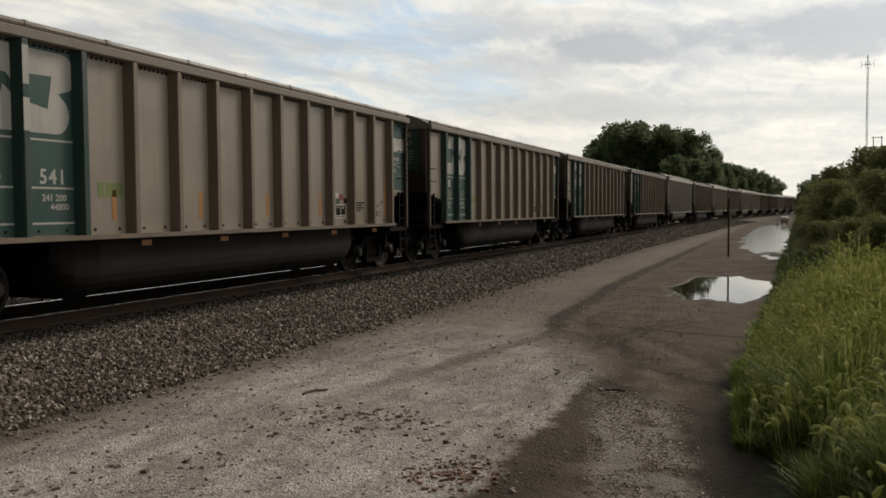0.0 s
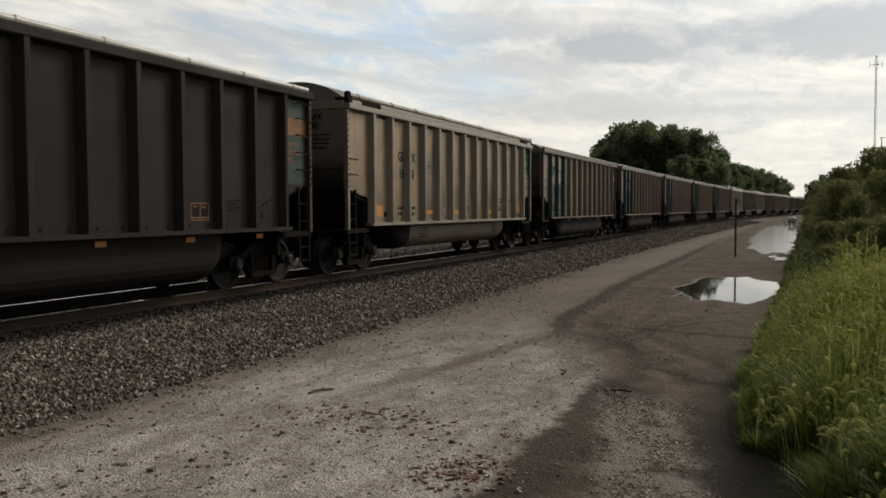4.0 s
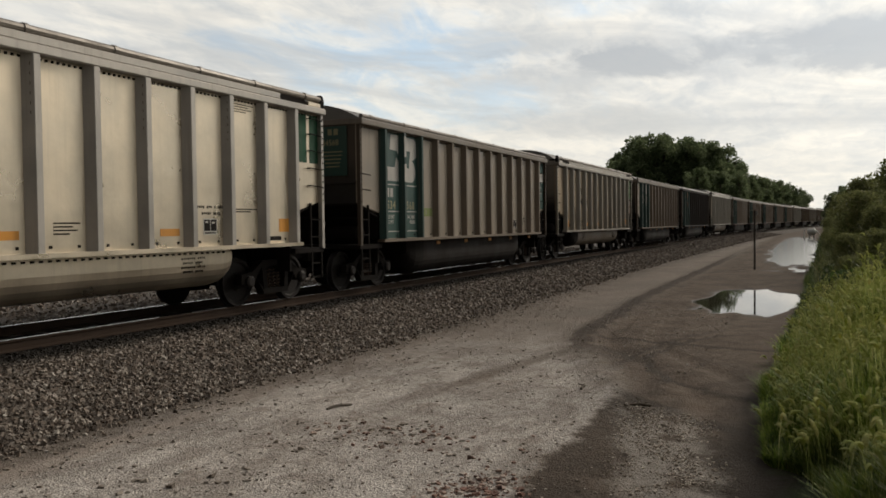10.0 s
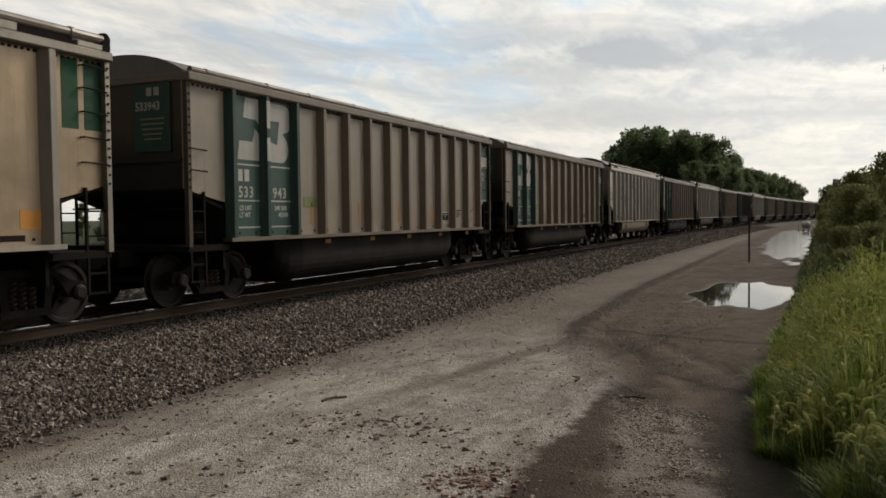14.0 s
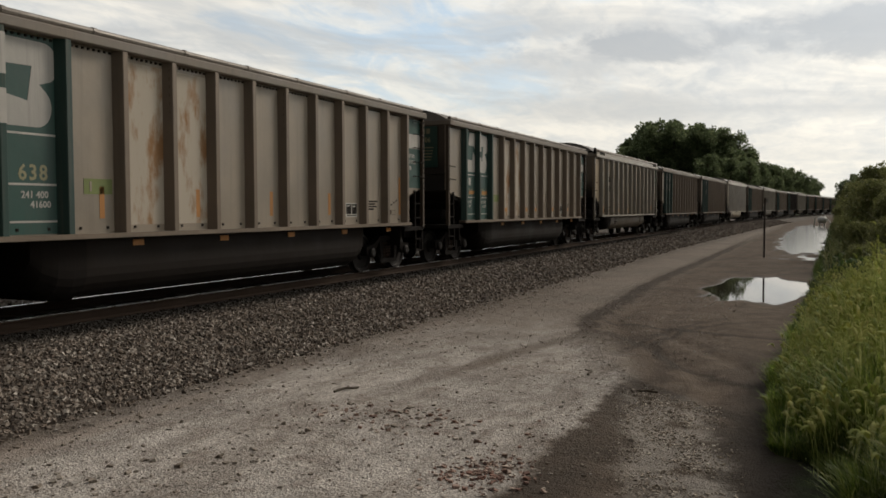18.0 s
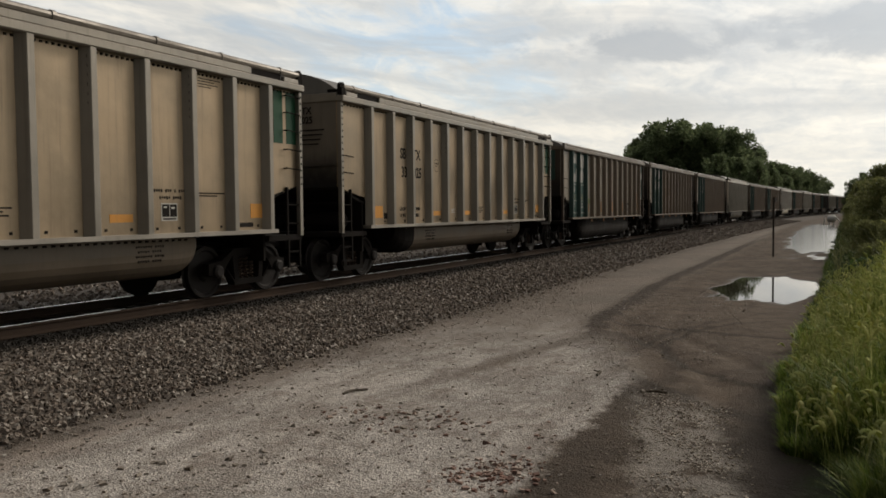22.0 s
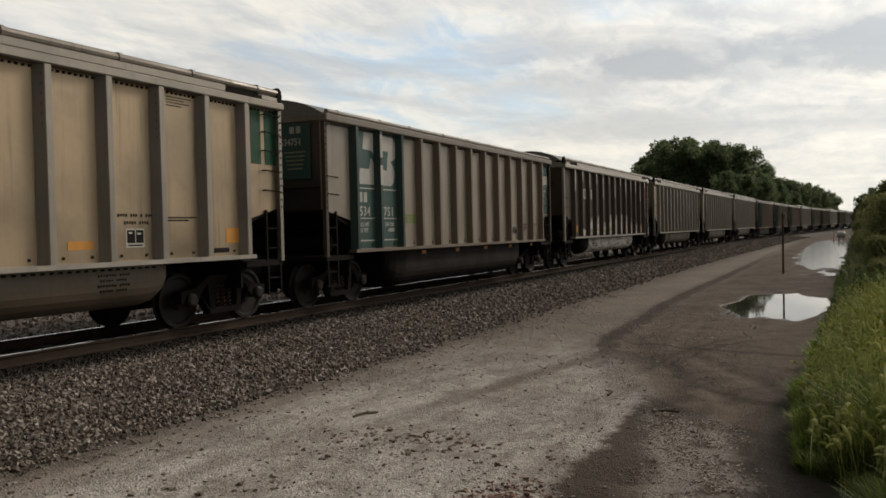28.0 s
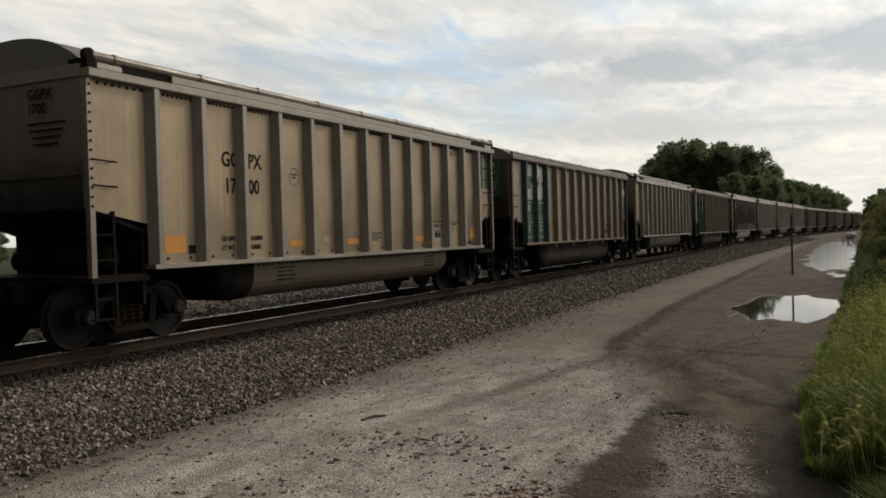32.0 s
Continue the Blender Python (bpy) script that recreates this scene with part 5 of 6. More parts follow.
def track():
    rail_profile = [(-0.070, -0.17), (0.070, -0.17), (0.070, -0.155), (0.012, -0.135), (0.010, -0.045), (0.036, -0.035), (0.036, -0.008), (0.028, -0.002), (-0.028, -0.002), (-0.036, -0.008), (-0.036, -0.035), (-0.010, -0.045), (-0.012, -0.135), (-0.070, -0.155)]
    for s in (1, -1):
        bm = bmesh.new()
        sweep(bm, [(s * 0.755 + a, z) for a, z in rail_profile])
        rail = tagged(new("rail", mesh_of("rail", bm, RUST)), "rusty steel rail with a polished top", "rail", "rails of the track", "structure")
        part("rail_head", sweep(bmesh.new(), [(s * 0.755 + a, z) for a, z in ((-0.03, -0.004), (0.03, -0.004), (0.03, 0.0), (-0.03, 0.0))]), RAIL, rail, "polished running surface")
    bed = empty("track_ties", "dark creosoted timber ties bedded in ballast", "railway ties", kind="structure")
    me = mesh_of("tie", soft_box(-1.30, 1.30, -0.11, 0.11, -0.36, -0.175, 0.012), TIE)
    rnd = random.Random(4)
    for k in range(260):
        t = part("tie", me, TIE, bed)
        t.matrix_local = on_line(2.0 + 0.52 * k) @ pose(rnd.uniform(-0.04, 0.04), 0, rnd.uniform(-0.01, 0.005), 0, 0, rnd.uniform(-1, 1))
    far = bmesh.new()
    for k in range(1000):
        x, y, _ = line(2.0 + 0.52 * (260 + k))
        box(far, x - 1.30, x + 1.30, y - 0.11, y + 0.11, -0.36, -0.175)
    for k in range(700):
        y = 2.0 - 0.52 * (k + 1)
        box(far, -1.30, 1.30, y - 0.11, y + 0.11, -0.36, -0.175)
    tagged(part("far_ties", far, TIE, bed), kind="stuff")


track()


# ---- stones ----
CUBE = np.array([(-1, -1, -1), (1, -1, -1), (1, 1, -1), (-1, 1, -1), (-1, -1, 1), (1, -1, 1), (1, 1, 1), (-1, 1, 1)], float) * 0.5
CUBE_F = np.array([(0, 3, 2, 1), (4, 5, 6, 7), (0, 1, 5, 4), (1, 2, 6, 5), (2, 3, 7, 6), (3, 0, 4, 7)])


def scatter(name, spots, mat, label, category, seed, flat=0.75):
    """Angular stones, one box-like lump each: spots are (x, y, size)."""
    rng = np.random.default_rng(seed)
    n = len(spots)
    p = np.array([(x, y, height(x, y)) for x, y, s in spots])
    size = np.array([s for x, y, s in spots])
    v = CUBE[None] * rng.uniform(0.6, 1.15, (n, 1, 3)) + rng.uniform(-0.18, 0.18, (n, 8, 3))
    v[:, :, 2] *= flat
    q = rng.normal(size=(n, 4))
    q[:, 0] += 0.8
    if flat < 0.7:
        q[:, 1:3] *= 0.12
    q /= np.linalg.norm(q, axis=1)[:, None]
    w, x, y, z = q.T
    R = np.stack([np.stack([1 - 2 * (y * y + z * z), 2 * (x * y - z * w), 2 * (x * z + y * w)], -1),
                  np.stack([2 * (x * y + z * w), 1 - 2 * (x * x + z * z), 2 * (y * z - x * w)], -1),
                  np.stack([2 * (x * z - y * w), 2 * (y * z + x * w), 1 - 2 * (x * x + y * y)], -1)], 1)
    v = np.einsum("nij,nkj->nki", R, v) * size[:, None, None] + p[:, None]
    v[:, :, 2] += (0.18 * size)[:, None]
    f = (CUBE_F[None] + 8 * np.arange(n)[:, None, None]).reshape(-1, 4)
    me = bpy.data.meshes.new(name)
    me.from_pydata(v.reshape(-1, 3).tolist(), [], f.tolist())
    me.materials.append(mat)
    return tagged(new(name, me), label, category, kind="stuff")


def stones():
    rnd = random.Random(11)
    spots = []
    for y0, y1, n, s0, s1 in ((3.5, 9, 13000, 0.022, 0.052), (9, 16, 13000, 0.025, 0.055), (16, 30, 12000, 0.03, 0.062), (30, 60, 7000, 0.045, 0.075), (60, 125, 6000, 0.07, 0.12)):
        for _ in range(n):
            x = 0.98 + 3.52 * rnd.random() ** 0.92
            spots.append((x + rnd.gauss(0, 0.12), rnd.uniform(y0, y1), rnd.uniform(s0, s1)))
    for _ in range(7500):
        spots.append((rnd.uniform(-7.0, -1.1), 4 + 56 * rnd.random() ** 1.3, rnd.uniform(0.04, 0.09)))
    spots = [(x + shift(y), y, s) for x, y, s in spots]
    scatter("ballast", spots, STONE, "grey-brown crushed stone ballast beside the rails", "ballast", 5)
    spots = []
    for _ in range(10000):
        y = 3.6 + 16 * rnd.random() ** 1.5
        x = rnd.uniform(4.5, 9.6)
        if noise.noise((x * 0.8, y * 0.8, 9.0)) + rnd.uniform(-0.5, 0.5) > -0.1:
            spots.append((x, y, 0.006 + 0.026 * rnd.random() ** 6))
    for _ in range(900):
        spots.append((rnd.gauss(4.7, 0.45), rnd.uniform(4, 24), rnd.uniform(0.012, 0.04)))
    for cx, cy, n in ((6.0, 4.6, 40), (6.7, 5.1, 26), (7.2, 5.6, 16), (6.8, 6.9, 40), (7.5, 7.2, 30)):
        for _ in range(n):
            spots.append((rnd.gauss(cx, 0.35), rnd.gauss(cy, 0.3), 0.014 + 0.042 * rnd.random() ** 2.2))
    scatter("road_pebbles", spots, PEBBLE, "loose brown and grey pebbles on the gravel road", "pebbles", 6, 0.5)
    spots = []
    for cx, cy, sx, sy, n in ((8.7, 5.75, 0.2, 0.2, 320), (7.2, 7.0, 0.5, 0.25, 140), (8.2, 6.5, 0.4, 0.4, 60)):
        for _ in range(n):
            spots.append((rnd.gauss(cx, sx), rnd.gauss(cy, sy), 0.010 + 0.034 * rnd.random() ** 2))
    scatter("rubble", spots, BRICKBIT, "scattered reddish brick rubble on the road", "rubble", 7, 0.5)
    spots = []
    while len(spots) < 4200:
        x, y = rnd.uniform(9.0, 10.8), rnd.uniform(4.5, 9.0)
        lane = 10.25 - 0.1875 * (y - 5.0)
        if abs(x - lane) < rnd.uniform(0.1, 0.55) and noise.noise((x * 2.3, y * 2.3, 2.0)) + rnd.uniform(-0.3, 0.3) > -0.12:
            spots.append((x, y, 0.007 + 0.018 * rnd.random() ** 2.5))
    scatter("washed_gravel", spots, CHIP, "pale gravel washed into the dark earth", "gravel", 8, 0.45)


stones()


# ---- leaves, grass, shrubs, trees ----
def leaf_mesh(name, centres, size, mat, seed, tilt=1.0):
    """Many small two-sided leaf clumps, each a bent pair of quads."""
    rng = np.random.default_rng(seed)
    n = len(centres)
    c = np.asarray(centres, float)
    a = rng.normal(size=(n, 3))
    a /= np.linalg.norm(a, axis=1)[:, None]
    b = np.cross(a, rng.normal(size=(n, 3)))
    b /= np.linalg.norm(b, axis=1)[:, None]
    s = (size * rng.uniform(0.6, 1.3, n))[:, None]
    k = np.cross(a, b) * s * 0.25
    pts = np.stack([c - a * s - b * s * 0.5 + k, c - b * s * 0.7, c + a * s - b * s * 0.4 + k, c + a * s * 0.9 + b * s * 0.5 + k, c + b * s * 0.7, c - a * s * 0.9 + b * s * 0.4 + k], 1)
    f = (np.array([(0, 1, 4, 5), (1, 2, 3, 4)])[None] + 6 * np.arange(n)[:, None, None]).reshape(-1, 4)
    me = bpy.data.meshes.new(name)
    me.from_pydata(pts.reshape(-1, 3).tolist(), [], f.tolist())
    me.materials.append(mat)
    return me


def make_tree(seed, tall, wide, leaves, size, bare=0.25):
    """Tapered trunk with limbs and a crown of leaf clumps gathered in uneven lobes."""
    rnd = random.Random(seed)
    t = empty("tree", "dark green broadleaf tree in a dense stand", "tree", "trees along the track")
    bm = bmesh.new()
    limbs = []
    rod(bm, [(0, 0, -0.3), (0.1, 0.05, tall * 0.3), (0.0, 0.2, tall * 0.62), (0.15, 0.1, tall * 0.9)], tall * 0.014, 7)
    for k in range(9):
        z = tall * rnd.uniform(bare, 0.85)
        a = rnd.uniform(0, 6.28)
        reach = wide * rnd.uniform(0.35, 0.8) * (1.1 - 0.5 * z / tall)
        tip = (reach * math.cos(a), reach * math.sin(a), z + tall * rnd.uniform(0.05, 0.16))
        rod(bm, [(0.05, 0.08, z), (tip[0] * 0.5, tip[1] * 0.5, z + 0.4 * (tip[2] - z)), tip], tall * 0.005, 5)
        limbs.append(tip)
    part("trunk", bm, BARK, t, "grey-brown trunk and limbs")
    lobes = [(*tip, wide * rnd.uniform(0.2, 0.3)) for tip in limbs]
    for k in range(34):
        a, u = rnd.uniform(0, 6.28), rnd.random()
        z = tall * (bare + (0.95 - bare) * u)
        d = wide * (0.95 * math.sin(math.pi * min(0.25 + 0.75 * u, 0.97)) ** 0.8) * math.sqrt(rnd.random()) * 0.8
        lobes.append((d * math.cos(a), d * math.sin(a), z, wide * rnd.uniform(0.16, 0.30)))
    pts = []
    while len(pts) < leaves:
        cx, cy, cz, r = rnd.choice(lobes)
        d = Vector((rnd.gauss(0, 1), rnd.gauss(0, 1), rnd.gauss(0, 1))).normalized() * r * (0.45 + 0.75 * rnd.random())
        p = (cx + d.x, cy + d.y, min(cz + 1.1 * d.z, tall * 1.03))
        if noise.noise((p[0] * 0.5 + seed, p[1] * 0.5, p[2] * 0.5)) > -0.38 and p[2] > tall * 0.06:
            pts.append(p)
    part("crown", leaf_mesh("crown", pts, size, LEAF, seed), LEAF, t, "uneven dark green crown")
    return t


def wood():
    kinds = [make_tree(20 + k, 16.0 + 1.2 * k, 4.4 + 0.3 * k, 9000, 0.20, 0.12) for k in range(4)]
    rnd = random.Random(3)

    def stand(x, y, s, k, away=1.0):
        x, y = EYE[0] + away * (x - EYE[0]), away * y
        o = copy_thing(kinds[k % 4], pose(x, y, -1.0, 0, 0, rnd.uniform(0, 360)))
        o.scale = (s * away * rnd.uniform(0.9, 1.15), s * away * rnd.uniform(0.9, 1.15), s * (0.14 + 0.86 * away))
        return o
    n = 0
    # the big stand beside the track, then the belt that follows the bend
    for k in range(20):
        u = k / 19
        stand(-25.0 + 21.2 * u + rnd.uniform(-0.8, 0.8), 152 + 10 * u + rnd.uniform(-4, 4), (0.60 + 0.32 * smooth(0, 0.42, u) - 0.24 * smooth(0.84, 1.0, u)) * rnd.uniform(0.94, 1.04), n, 1.55)
        n += 1
    for k in range(18):
        u = k / 17
        stand(-23 + 20.5 * u + rnd.uniform(-1.5, 1.5), 166 + 12 * u + rnd.uniform(-4, 4), (0.80 + 0.24 * math.sin(math.pi * min(u + 0.12, 0.9))) * rnd.uniform(0.92, 1.04), n, 1.55)
        n += 1
    stand(-5.2, 160, 0.90, n, 1.55)
    for k in range(24):
        y = 176 + 5.4 * k + rnd.uniform(-2, 2)
        stand(shift(y) - 8.5 + rnd.uniform(-2, 0.5), y, (0.69 - 0.003 * k) * rnd.uniform(0.92, 1.04), n)
        n += 1
        stand(shift(y) - 15 + rnd.uniform(-3, 2), y + 3, 0.73 * rnd.uniform(0.92, 1.05), n)
        n += 1
    for k in range(14):
        y = 185 + 9 * k + rnd.uniform(-3, 3)
        stand(shift(y) + 8.5 + 0.4 * k + rnd.uniform(-1, 2), y, rnd.uniform(0.40, 0.52), n)
        n += 1
    # a low belt of trees across the fields on the other side of the track
    for k in range(28):
        stand(-60 - 9 * (k % 3) + rnd.uniform(-3, 3), 22 + 3.7 * k + rnd.uniform(-2, 2), rnd.uniform(0.26, 0.42), n)
        n += 1
    for t in kinds:
        for o in (*t.children_recursive, t):
            bpy.data.objects.remove(o)


wood()


def make_shrub(seed, tall, wide, leaves, size):
    rnd = random.Random(seed)
    t = empty("shrub", "dense dark green shrub on the grassy bank", "shrub", "shrubs along the road")
    bm = bmesh.new()
    lobes = []
    for k in range(7):
        a = rnd.uniform(0, 6.28)
        r = wide * rnd.uniform(0.1, 0.6)
        z = tall * rnd.uniform(0.35, 0.85)
        tip = (r * math.cos(a), r * math.sin(a), z)
        rod(bm, [(0, 0, -0.2), (tip[0] * 0.4, tip[1] * 0.4, z * 0.6), tip], 0.03, 5)
        lobes.append((*tip, wide * rnd.uniform(0.28, 0.5)))
    part("stems", bm, BARK, t)
    lobes += [(wide * rnd.uniform(-0.5, 0.5), wide * rnd.uniform(-0.5, 0.5), tall * rnd.uniform(0.1, 0.4), wide * 0.45) for _ in range(5)]
    pts = []
    while len(pts) < leaves:
        cx, cy, cz, r = rnd.choice(lobes)
        d = Vector((rnd.gauss(0, 1), rnd.gauss(0, 1), rnd.gauss(0, 1))).normalized() * r * (0.5 + 0.6 * rnd.random())
        z = cz + d.z
        if 0.02 < z < tall * 1.05:
            pts.append((cx + d.x, cy + d.y, z))
    part("foliage", leaf_mesh("foliage", pts, size, SHRUB, seed), SHRUB, t)
    return t


def bank():
    kinds = [make_shrub(50 + k, 2.6 + 0.4 * k, 1.7, 14000, 0.048) for k in range(3)]
    rnd = random.Random(8)
    for k, (x, y, s) in enumerate(((12.0, 24, 0.34), (12.1, 28.5, 0.42), (11.9, 33, 0.36), (12.2, 38.5, 0.5), (12.1, 44.5, 0.45), (12.4, 50.5, 0.55), (12.3, 57.5, 0.5), (12.6, 65.5, 0.6), (12.7, 75.5, 0.6), (13.2, 86.5, 0.7), (12.9, 20, 0.42), (14.2, 22, 0.62), (12.9, 26, 0.55), (13.9, 29, 0.85), (12.8, 32, 0.62), (14.6, 34, 1.1), (13.1, 37, 0.85), (14.9, 40, 1.25), (13.2, 43, 1.0), (15.4, 46, 1.4), (13.5, 49, 1.1), (15.6, 53, 1.4),
                                 (13.4, 56, 1.0), (16.2, 60, 1.5), (13.8, 64, 1.1), (13.4, 73, 1.0), (15.2, 70, 1.3), (14.0, 84, 1.1), (16, 80, 1.5), (14.8, 96, 1.1), (16.5, 100, 1.4), (16.0, 115, 1.3), (17.5, 130, 1.5), (18.5, 150, 1.5))):
        o = copy_thing(kinds[k % 3], pose(x, y, height(x, y) - 0.05, 0, 0, rnd.uniform(0, 360)))
        o.scale = (s, s, s)
    for t in kinds:
        for o in (*t.children_recursive, t):
            bpy.data.objects.remove(o)


bank()


def blades(name, spots, mat, label, seed, segs=4, lean_to=None):
    """Bent tapering blades; spots are (x, y, height, width)."""
    rng = np.random.default_rng(seed)
    n = len(spots)
    base = np.array([(x, y, height(x, y) - 0.02) for x, y, h, w in spots])
    h = np.array([s[2] for s in spots])[:, None]
    w = np.array([s[3] for s in spots])[:, None]
    a = rng.uniform(0, 2 * np.pi, n) if lean_to is None else rng.normal(lean_to, 1.1, n)
    lean = np.stack([np.cos(a), np.sin(a), np.zeros(n)], 1)
    side = np.stack([-np.sin(a), np.cos(a), np.zeros(n)], 1)
    bend = rng.uniform(0.15, 1.1, (n, 1))
    rows = []
    for k in range(segs + 1):
        t = k / segs
        c = base + np.array([0, 0, 1]) * h * (t - 0.25 * bend * t * t) + lean * h * bend * t * t * 0.8
        ww = w * (1 - t) ** 0.7 * 0.5
        rows += [c - side * ww, c + side * ww]
    pts = np.stack(rows, 1)
    m = 2 * (segs + 1)
    f = np.array([(2 * k, 2 * k + 1, 2 * k + 3, 2 * k + 2) for k in range(segs)])
    f = (f[None] + m * np.arange(n)[:, None, None]).reshape(-1, 4)
    me = bpy.data.meshes.new(name)
    me.from_pydata(pts.reshape(-1, 3).tolist(), [], f.tolist())
    me.materials.append(mat)
    return tagged(new(name, me), label, "grass", kind="stuff")


def foxtails(name, spots, label, seed):
    """Nodding bristly seed heads on thin stalks; spots are (x, y, stalk height, head length)."""
    rng = np.random.default_rng(seed)
    verts, faces = [], []
    for x, y, h, hl in spots:
        z0 = height(x, y)
        a, nod = rng.uniform(0, 6.28), rng.uniform(0.12, 0.48)
        d = np.array([math.cos(a), math.sin(a), 0.0])
        tip = np.array([x, y, z0 + h]) + d * h * 0.15
        # head: rings along a nodding curve, spiky outline
        path, p = [], tip.copy()
        for k in range(7):
            path.append(p.copy())
            q = 1.35 - nod * k
            p = p + hl / 6 * (d * math.cos(q) + np.array([0, 0, math.sin(q)]))
        rad = [0.11 * hl * w for w in (0.3, 0.85, 1.1, 1.1, 1.0, 0.75, 0.25)]
        b0 = len(verts)
        s = np.array([-d[1], d[0], 0.0])
        for k, (p, r) in enumerate(zip(path, rad)):
            for j in range(6):
                q = j * math.pi / 3 + 0.5 * k
                rr = r * rng.uniform(0.75, 1.35)
                verts.append(p + rr * (math.cos(q) * s + math.sin(q) * (0.6 * np.array([0, 0, 1.0]) - 0.5 * d)))
        for k in range(6):
            for j in range(6):
                faces.append((b0 + 6 * k + j, b0 + 6 * k + (j + 1) % 6, b0 + 6 * k + 6 + (j + 1) % 6, b0 + 6 * k + 6 + j))
        # stalk
        b0 = len(verts)
        for k in range(3):
            p = np.array([x, y, z0]) * (1 - k / 2) + tip * (k / 2) + d * (-0.02 * (k == 1))
            verts += [p - s * 0.0025, p + s * 0.0025]
        faces += [(b0, b0 + 1, b0 + 3, b0 + 2), (b0 + 2, b0 + 3, b0 + 5, b0 + 4)]
    me = bpy.data.meshes.new(name)
    me.from_pydata([tuple(v) for v in verts], [], faces)
    me.materials.append(SEED)
    return tagged(new(name, me), label, "grass", kind="stuff")


def verge():
    rnd = random.Random(21)
    near, mid, far, heads, tails = [], [], [], [], []

    def edge(y):
        return 10.56 + 0.16 * noise.noise((y * 0.45, 4.0, 0)) + 0.10 * noise.noise((y * 2.1, 9.0, 0)) + 0.6 * shift(y) + 0.60 * (1 - smooth(6.0, 7.9, y)) + 0.22 * smooth(12, 25, y) + 0.35 * smooth(28, 45, y)
    def patch(x, y):
        return max(0.35, 0.95 + 0.8 * noise.noise((x * 0.8, y * 0.8, 6.0)) + 0.45 * noise.noise((x * 2.6, y * 2.2, 8.0)))
    while len(near) < 50000:
        y = 4.4 + 13.6 * rnd.random() ** 1.2
        x = edge(y) + 3.2 * rnd.random() ** 1.7
        near.append((x, y, (0.26 + 0.40 * smooth(0, 0.8, x - edge(y))) * (1 - 0.45 * smooth(10.5, 15.5, y)) * patch(x, y) * rnd.uniform(0.6, 1.3), rnd.uniform(0.008, 0.020)))
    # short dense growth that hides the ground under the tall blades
    # their dark green also paints in the shade at the grass's base
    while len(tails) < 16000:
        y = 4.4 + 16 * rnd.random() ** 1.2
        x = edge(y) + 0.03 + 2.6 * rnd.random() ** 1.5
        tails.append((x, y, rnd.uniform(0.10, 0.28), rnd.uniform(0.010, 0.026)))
    broad = []
    while len(broad) < 3600:
        y = 4.5 + 11 * rnd.random() ** 1.3
        x = edge(y) + 0.05 + 2.6 * rnd.random() ** 1.4
        broad.append((x, y, (0.26 + 0.40 * smooth(0, 0.8, x - edge(y))) * patch(x, y) * rnd.uniform(0.7, 1.2), rnd.uniform(0.020, 0.036)))
    while len(mid) < 22000:
        y = rnd.uniform(15, 34)
        x = edge(y) + 5.0 * rnd.random() ** 1.3
        mid.append((x, y, (0.22 + 0.26 * smooth(0, 1.2, x - edge(y))) * patch(x, y) * rnd.uniform(0.6, 1.3), rnd.uniform(0.010, 0.024)))
    while len(far) < 12000:
        y = rnd.uniform(34, 120)
        x = edge(y) + 7.0 * rnd.random() ** 1.4
        far.append((x, y, (0.4 + 0.6 * smooth(0, 1.5, x - edge(y))) * patch(x, y) * rnd.uniform(0.6, 1.3), rnd.uniform(0.05, 0.10)))
    for _ in range(2300):
        y = rnd.uniform(4.6, 12)
        x = edge(y) + 0.12 + 2.4 * rnd.random()
        heads.append((x, y, (0.24 + 0.48 * smooth(0, 0.9, x - edge(y))) * patch(x, y) * rnd.uniform(0.85, 1.3), rnd.uniform(0.07, 0.15)))
    for _ in range(3800):
        y = rnd.uniform(8, 17)
        x = edge(y) + 0.1 + 2.6 * rnd.random()
        heads.append((x, y, (0.36 + 0.40 * smooth(0, 0.8, x - edge(y))) * (1 - 0.4 * smooth(10.5, 15.5, y)) * patch(x, y) * rnd.uniform(0.9, 1.3), rnd.uniform(0.05, 0.11)))
    for _ in range(1500):
        y = rnd.uniform(13, 22)
        x = edge(y) + 0.15 + 3.5 * rnd.random()
        heads.append((x, y, (0.28 + 0.2 * smooth(0, 0.8, x - edge(y))) * rnd.uniform(0.75, 1.2), rnd.uniform(0.06, 0.13)))
    # large nodding heads at the near corner of the verge
    for _ in range(150):
        y = rnd.uniform(5.5, 7.6)
        x = edge(y) - 0.05 + 1.3 * rnd.random()
        heads.append((x, y, rnd.uniform(0.30, 0.58), rnd.uniform(0.11, 0.17)))
    weeds = []
    while len(weeds) < 5000:
        y = rnd.uniform(17, 75)
        v = rnd.random()
        x = edge(y) + 0.25 + 3.6 * v
        weeds.append((x, y, (0.55 + 0.8 * smooth(0, 2.2, x - edge(y))) * smooth(14, 30, y) * rnd.uniform(0.5, 1.2) + 0.2, rnd.uniform(0.02, 0.05)))
    blades("bank_weeds", weeds, SHRUB, "tall tangled weeds on the bank", 35)
    # low leafy weeds behind the tall grass
    spots = []
    while len(spots) < 26000:
        y = 13 + 27 * rnd.random() ** 1.2
        x = edge(y) + 0.3 + 4.6 * rnd.random()
        rise = (0.30 + 0.35 * noise.noise((x * 0.9, y * 0.6, 1.0))) * smooth(0, 0.7, x - edge(y)) * smooth(12, 18, y)
        if rise > 0.05:
            spots.append((x, y, height(x, y) + rise * (1 - 0.5 * rnd.random() ** 2)))
    tagged(new("weed_leaves", leaf_mesh("weed_leaves", spots, 0.045, WEED, 37)), "low dark leafy weeds on the verge", "weeds", kind="stuff")
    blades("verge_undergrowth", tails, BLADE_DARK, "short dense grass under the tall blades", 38)
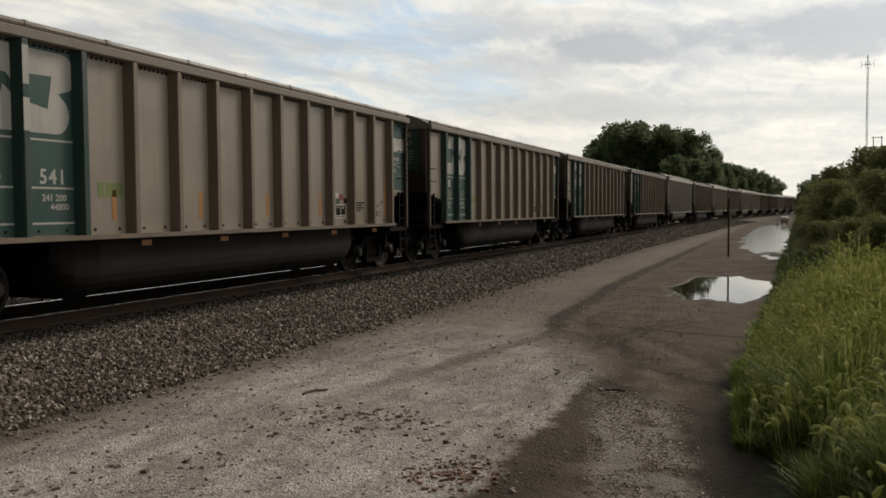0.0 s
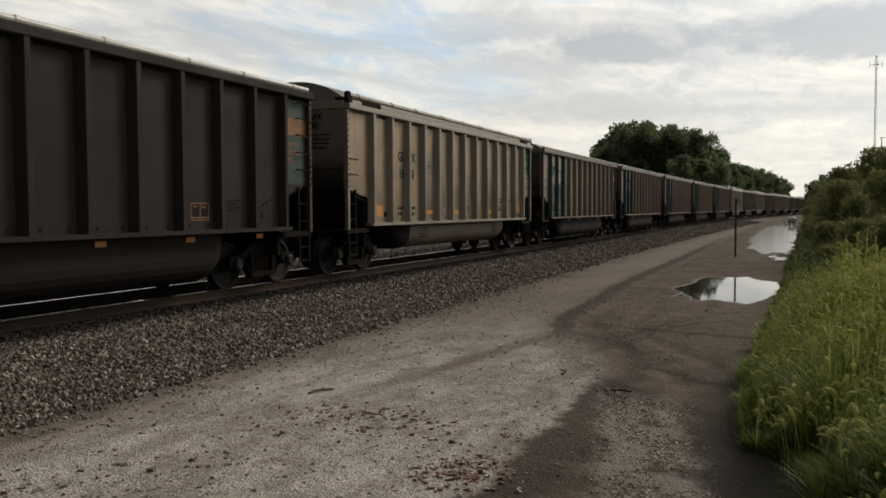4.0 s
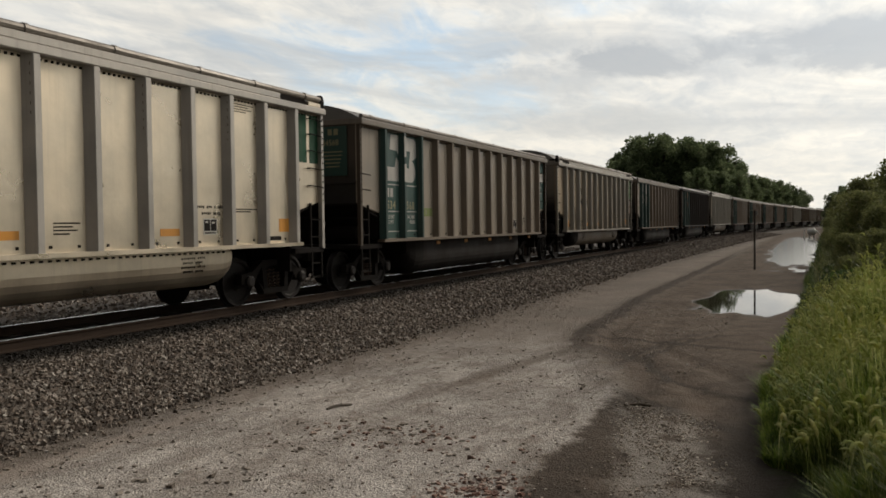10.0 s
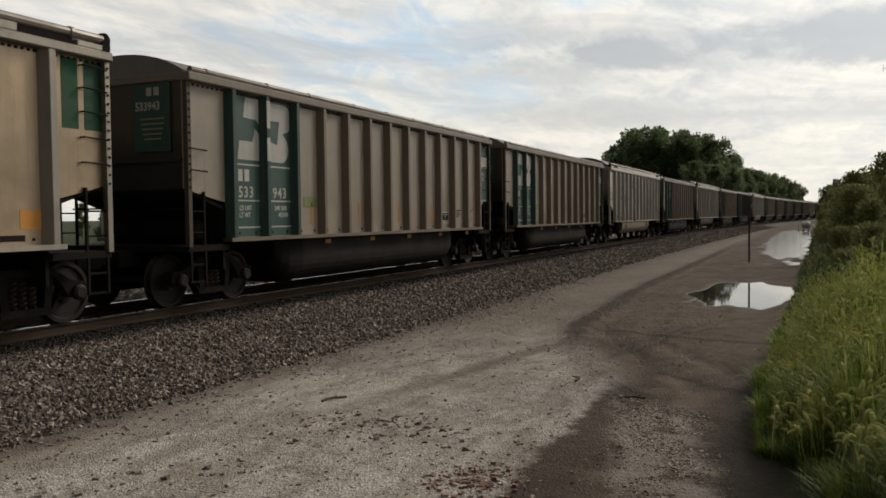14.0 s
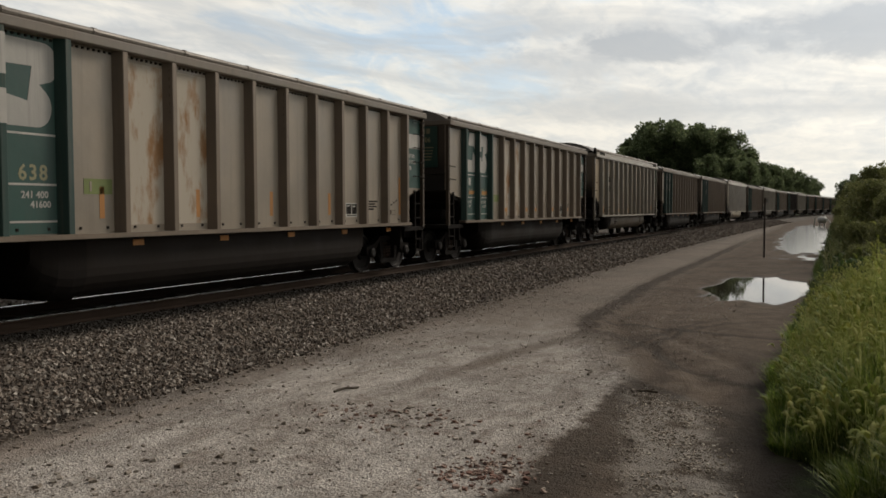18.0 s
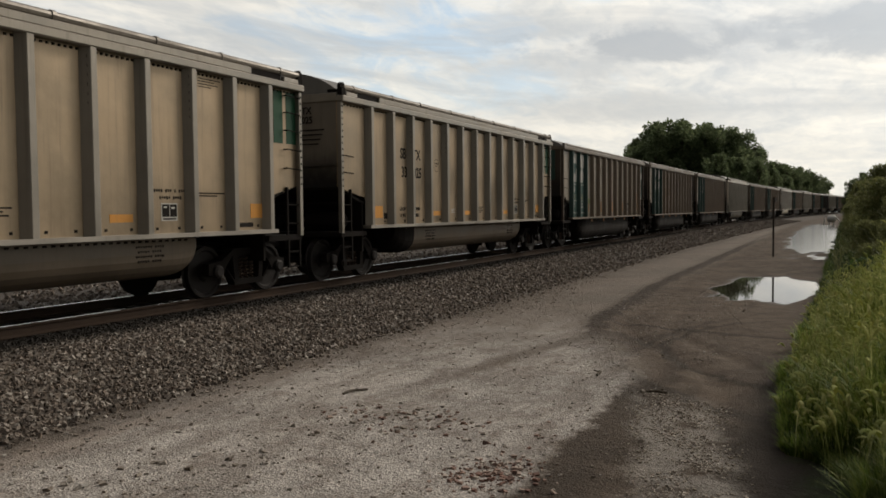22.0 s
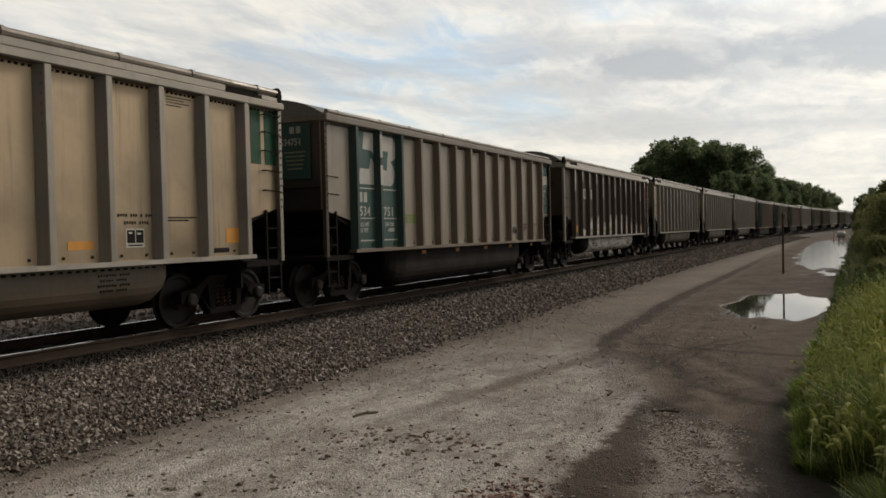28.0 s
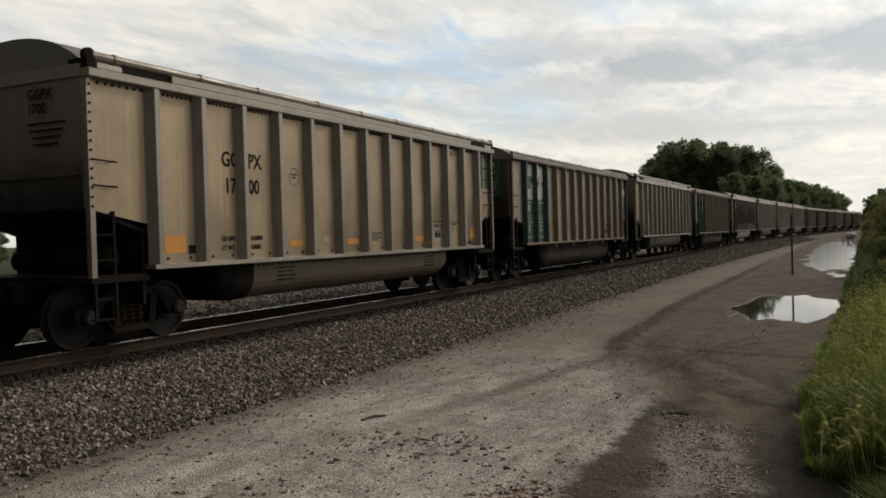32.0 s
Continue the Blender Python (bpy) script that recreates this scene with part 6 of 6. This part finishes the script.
    blades("verge_broad_grass", broad, BLADE, "broad arching grass leaves on the verge", 39, 6, 3.5)
    blades("verge_grass", near, BLADE, "tall fresh green grass on the verge", 31, 4, 3.4)
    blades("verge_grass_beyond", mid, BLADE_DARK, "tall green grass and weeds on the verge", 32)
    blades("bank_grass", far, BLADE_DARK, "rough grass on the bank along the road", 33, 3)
    foxtails("foxtail_grass", heads, "nodding pale green foxtail seed heads", 34)


verge()


# ---- single things along the road ----
def marker_post():
    t = empty("marker_post", "thin dark steel post with a small marker at its top", "post")
    x, y = 8.87, 36.2
    z = height(x, y) - 0.05
    part("post", boxes((x - 0.035, x + 0.035, y - 0.03, y + 0.03, z, 1.93)), POST, t)
    part("marker", soft_box(x + 0.035, x + 0.12, y - 0.02, y + 0.01, 1.74, 1.90, 0.01), SIGN, t, "small dull grey marker plate")


def tank():
    t = empty("storage_tank", "small white storage tank standing by the road", "tank")
    x, y = 11.0, 98.0
    z = height(x, y)
    bm = bmesh.new()
    lathe(bm, [(-0.45, 0.03), (-0.43, 0.18), (-0.36, 0.3), (-0.25, 0.35), (0.25, 0.35), (0.36, 0.3), (0.43, 0.18), (0.45, 0.03)], (x, y, z + 0.75), 20)
    part("vessel", bm, TANK, t, smooth=True)
    for s in (-0.22, 0.22):
        part("saddle", boxes((x + s - 0.06, x + s + 0.06, y - 0.2, y + 0.2, z - 0.05, z + 0.45)), TANK, t)


def pipe_stubs():
    for dx, dy, tall, lean in ((-0.75, 1.2, 0.95, 3), (1.05, 2.0, 1.35, -38)):
        x, y = 11.0 + dx, 98.0 + dy
        bm = rod(bmesh.new(), [(0, 0, -0.1), (0, 0, tall)], 0.06, 8)
        o = tagged(new("pipe_stub", mesh_of("pipe_stub", bm, TANK)), "short white pipe sticking out of the ground by the tank", "pipe", "pipe stubs by the tank")
        o.matrix_world = pose(x, y, height(x, y), 0, lean)


def mast():
    t = empty("radio_mast", "tall thin lattice radio mast far behind the bank", "mast")
    x, y = 31.1, 252.0
    bm = bmesh.new()
    for k in range(3):
        a = 2.09 * k
        rod(bm, [(x + 0.28 * math.cos(a), y + 0.28 * math.sin(a), -1), (x + 0.22 * math.cos(a), y + 0.22 * math.sin(a), 42)], 0.05, 4)
    for k in range(42):
        for j in range(3):
            a, b = 2.09 * j, 2.09 * (j + 1)
            rod(bm, [(x + 0.27 * math.cos(a), y + 0.27 * math.sin(a), k), (x + 0.27 * math.cos(b), y + 0.27 * math.sin(b), k + 1)], 0.025, 4)
    part("lattice", bm, MAST, t)
    bm = bmesh.new()
    rod(bm, [(x - 1.5, y, 39.5), (x + 1.5, y, 39.5)], 0.05, 4)
    for k in range(4):
        rod(bm, [(x - 1.5 + k, y, 38.6), (x - 1.5 + k, y, 40.4)], 0.04, 4)
    part("antenna", bm, MAST, t)


def pole_frame():
    t = empty("pole_frame", "two thin dark poles joined by crossbars beyond the bank", "pole")
    y = 120.0
    for x in (21.35, 22.3):
        part("pole", rod(bmesh.new(), [(x, y, -0.5), (x, y, 10.45)], 0.055, 8), BARK, t)
    for z in (8.9, 10.35):
        part("crossbar", boxes((21.1, 22.4, y - 0.04, y + 0.04, z - 0.04, z + 0.04)), BARK, t)


def sticks():
    rnd = random.Random(17)
    for x, y, n, turn in ((6.3, 7.81, 0.34, 70), (8.47, 9.81, 0.30, 100), (9.3, 9.0, 0.22, 20)):
        bm = bmesh.new()
        pts = [(n * (k / 4 - 0.5), rnd.uniform(-0.02, 0.02), 0.015 + 0.01 * math.sin(k)) for k in range(5)]
        rod(bm, pts, 0.014, 6)
        rod(bm, [pts[2], (pts[2][0] + 0.08, 0.06, 0.03)], 0.008, 5)
        o = tagged(new("stick", mesh_of("stick", bm, BARK)), "short dark broken stick lying on the gravel", "stick", "sticks on the road")
        o.matrix_world = pose(x, y, height(x, y), 0, 0, turn)


marker_post()
tank()
pipe_stubs()
mast()
pole_frame()
sticks()



# ---- what moves: the train rolls away along the track ----
def travelled(t):
    """How far the trailing corner of the reference car lies along the track."""
    return 22.274 + 10.8746 * t - 0.01014 * t * t + 0.0001348 * t ** 3


def car_at(s):
    """A car whose two truck centres sit on the track, its trailing corner s metres along it."""
    xa, ya, _ = line(s + 1.17)
    xb, yb, _ = line(s + LONG - 1.17)
    turn = math.atan2(xb - xa, yb - ya)
    return Matrix.Translation((xa, ya, 0)) @ Euler((0, 0, -turn)).to_matrix().to_4x4() @ Matrix.Translation((0, -1.17, 0))


SLACK = {-1: 0.05, -2: 0.12, -10: 0.10, -16: 0.12, -17: 0.16, -18: 0.16, -19: 0.08, -20: 0.20}     # couplers drawn out a little more or less


def motions():
    for c, car in CARS.items():
        walk(car, [(t, car_at(travelled(t) + c * PITCH + SLACK.get(c, 0.0))) for t in range(0, 33)])
    rolling = [o for o in scene.objects if "rolls" in o]
    first = rolling[0]
    step, rows = radians(80), []
    total = travelled(32.0) - travelled(0.0)
    count = math.ceil(total / 0.457 / step)
    for k in range(count + 1):
        d = total * k / count
        lo, hi = 0.0, 32.0
        for _ in range(30):
            half = (lo + hi) / 2
            lo, hi = (half, hi) if travelled(half) - travelled(0.0) < d else (lo, half)
        rows.append((lo, pose(0, 0, 0, -math.degrees(d / 0.457))))
    walk(first, rows)
    # every wheel turns alike, so all of them follow the same keys
    for o in rolling[1:]:
        o.rotation_mode = "QUATERNION"
        keys = o.animation_data_create()
        keys.action = first.animation_data.action
        keys.action_slot = first.animation_data.action_slot


motions()
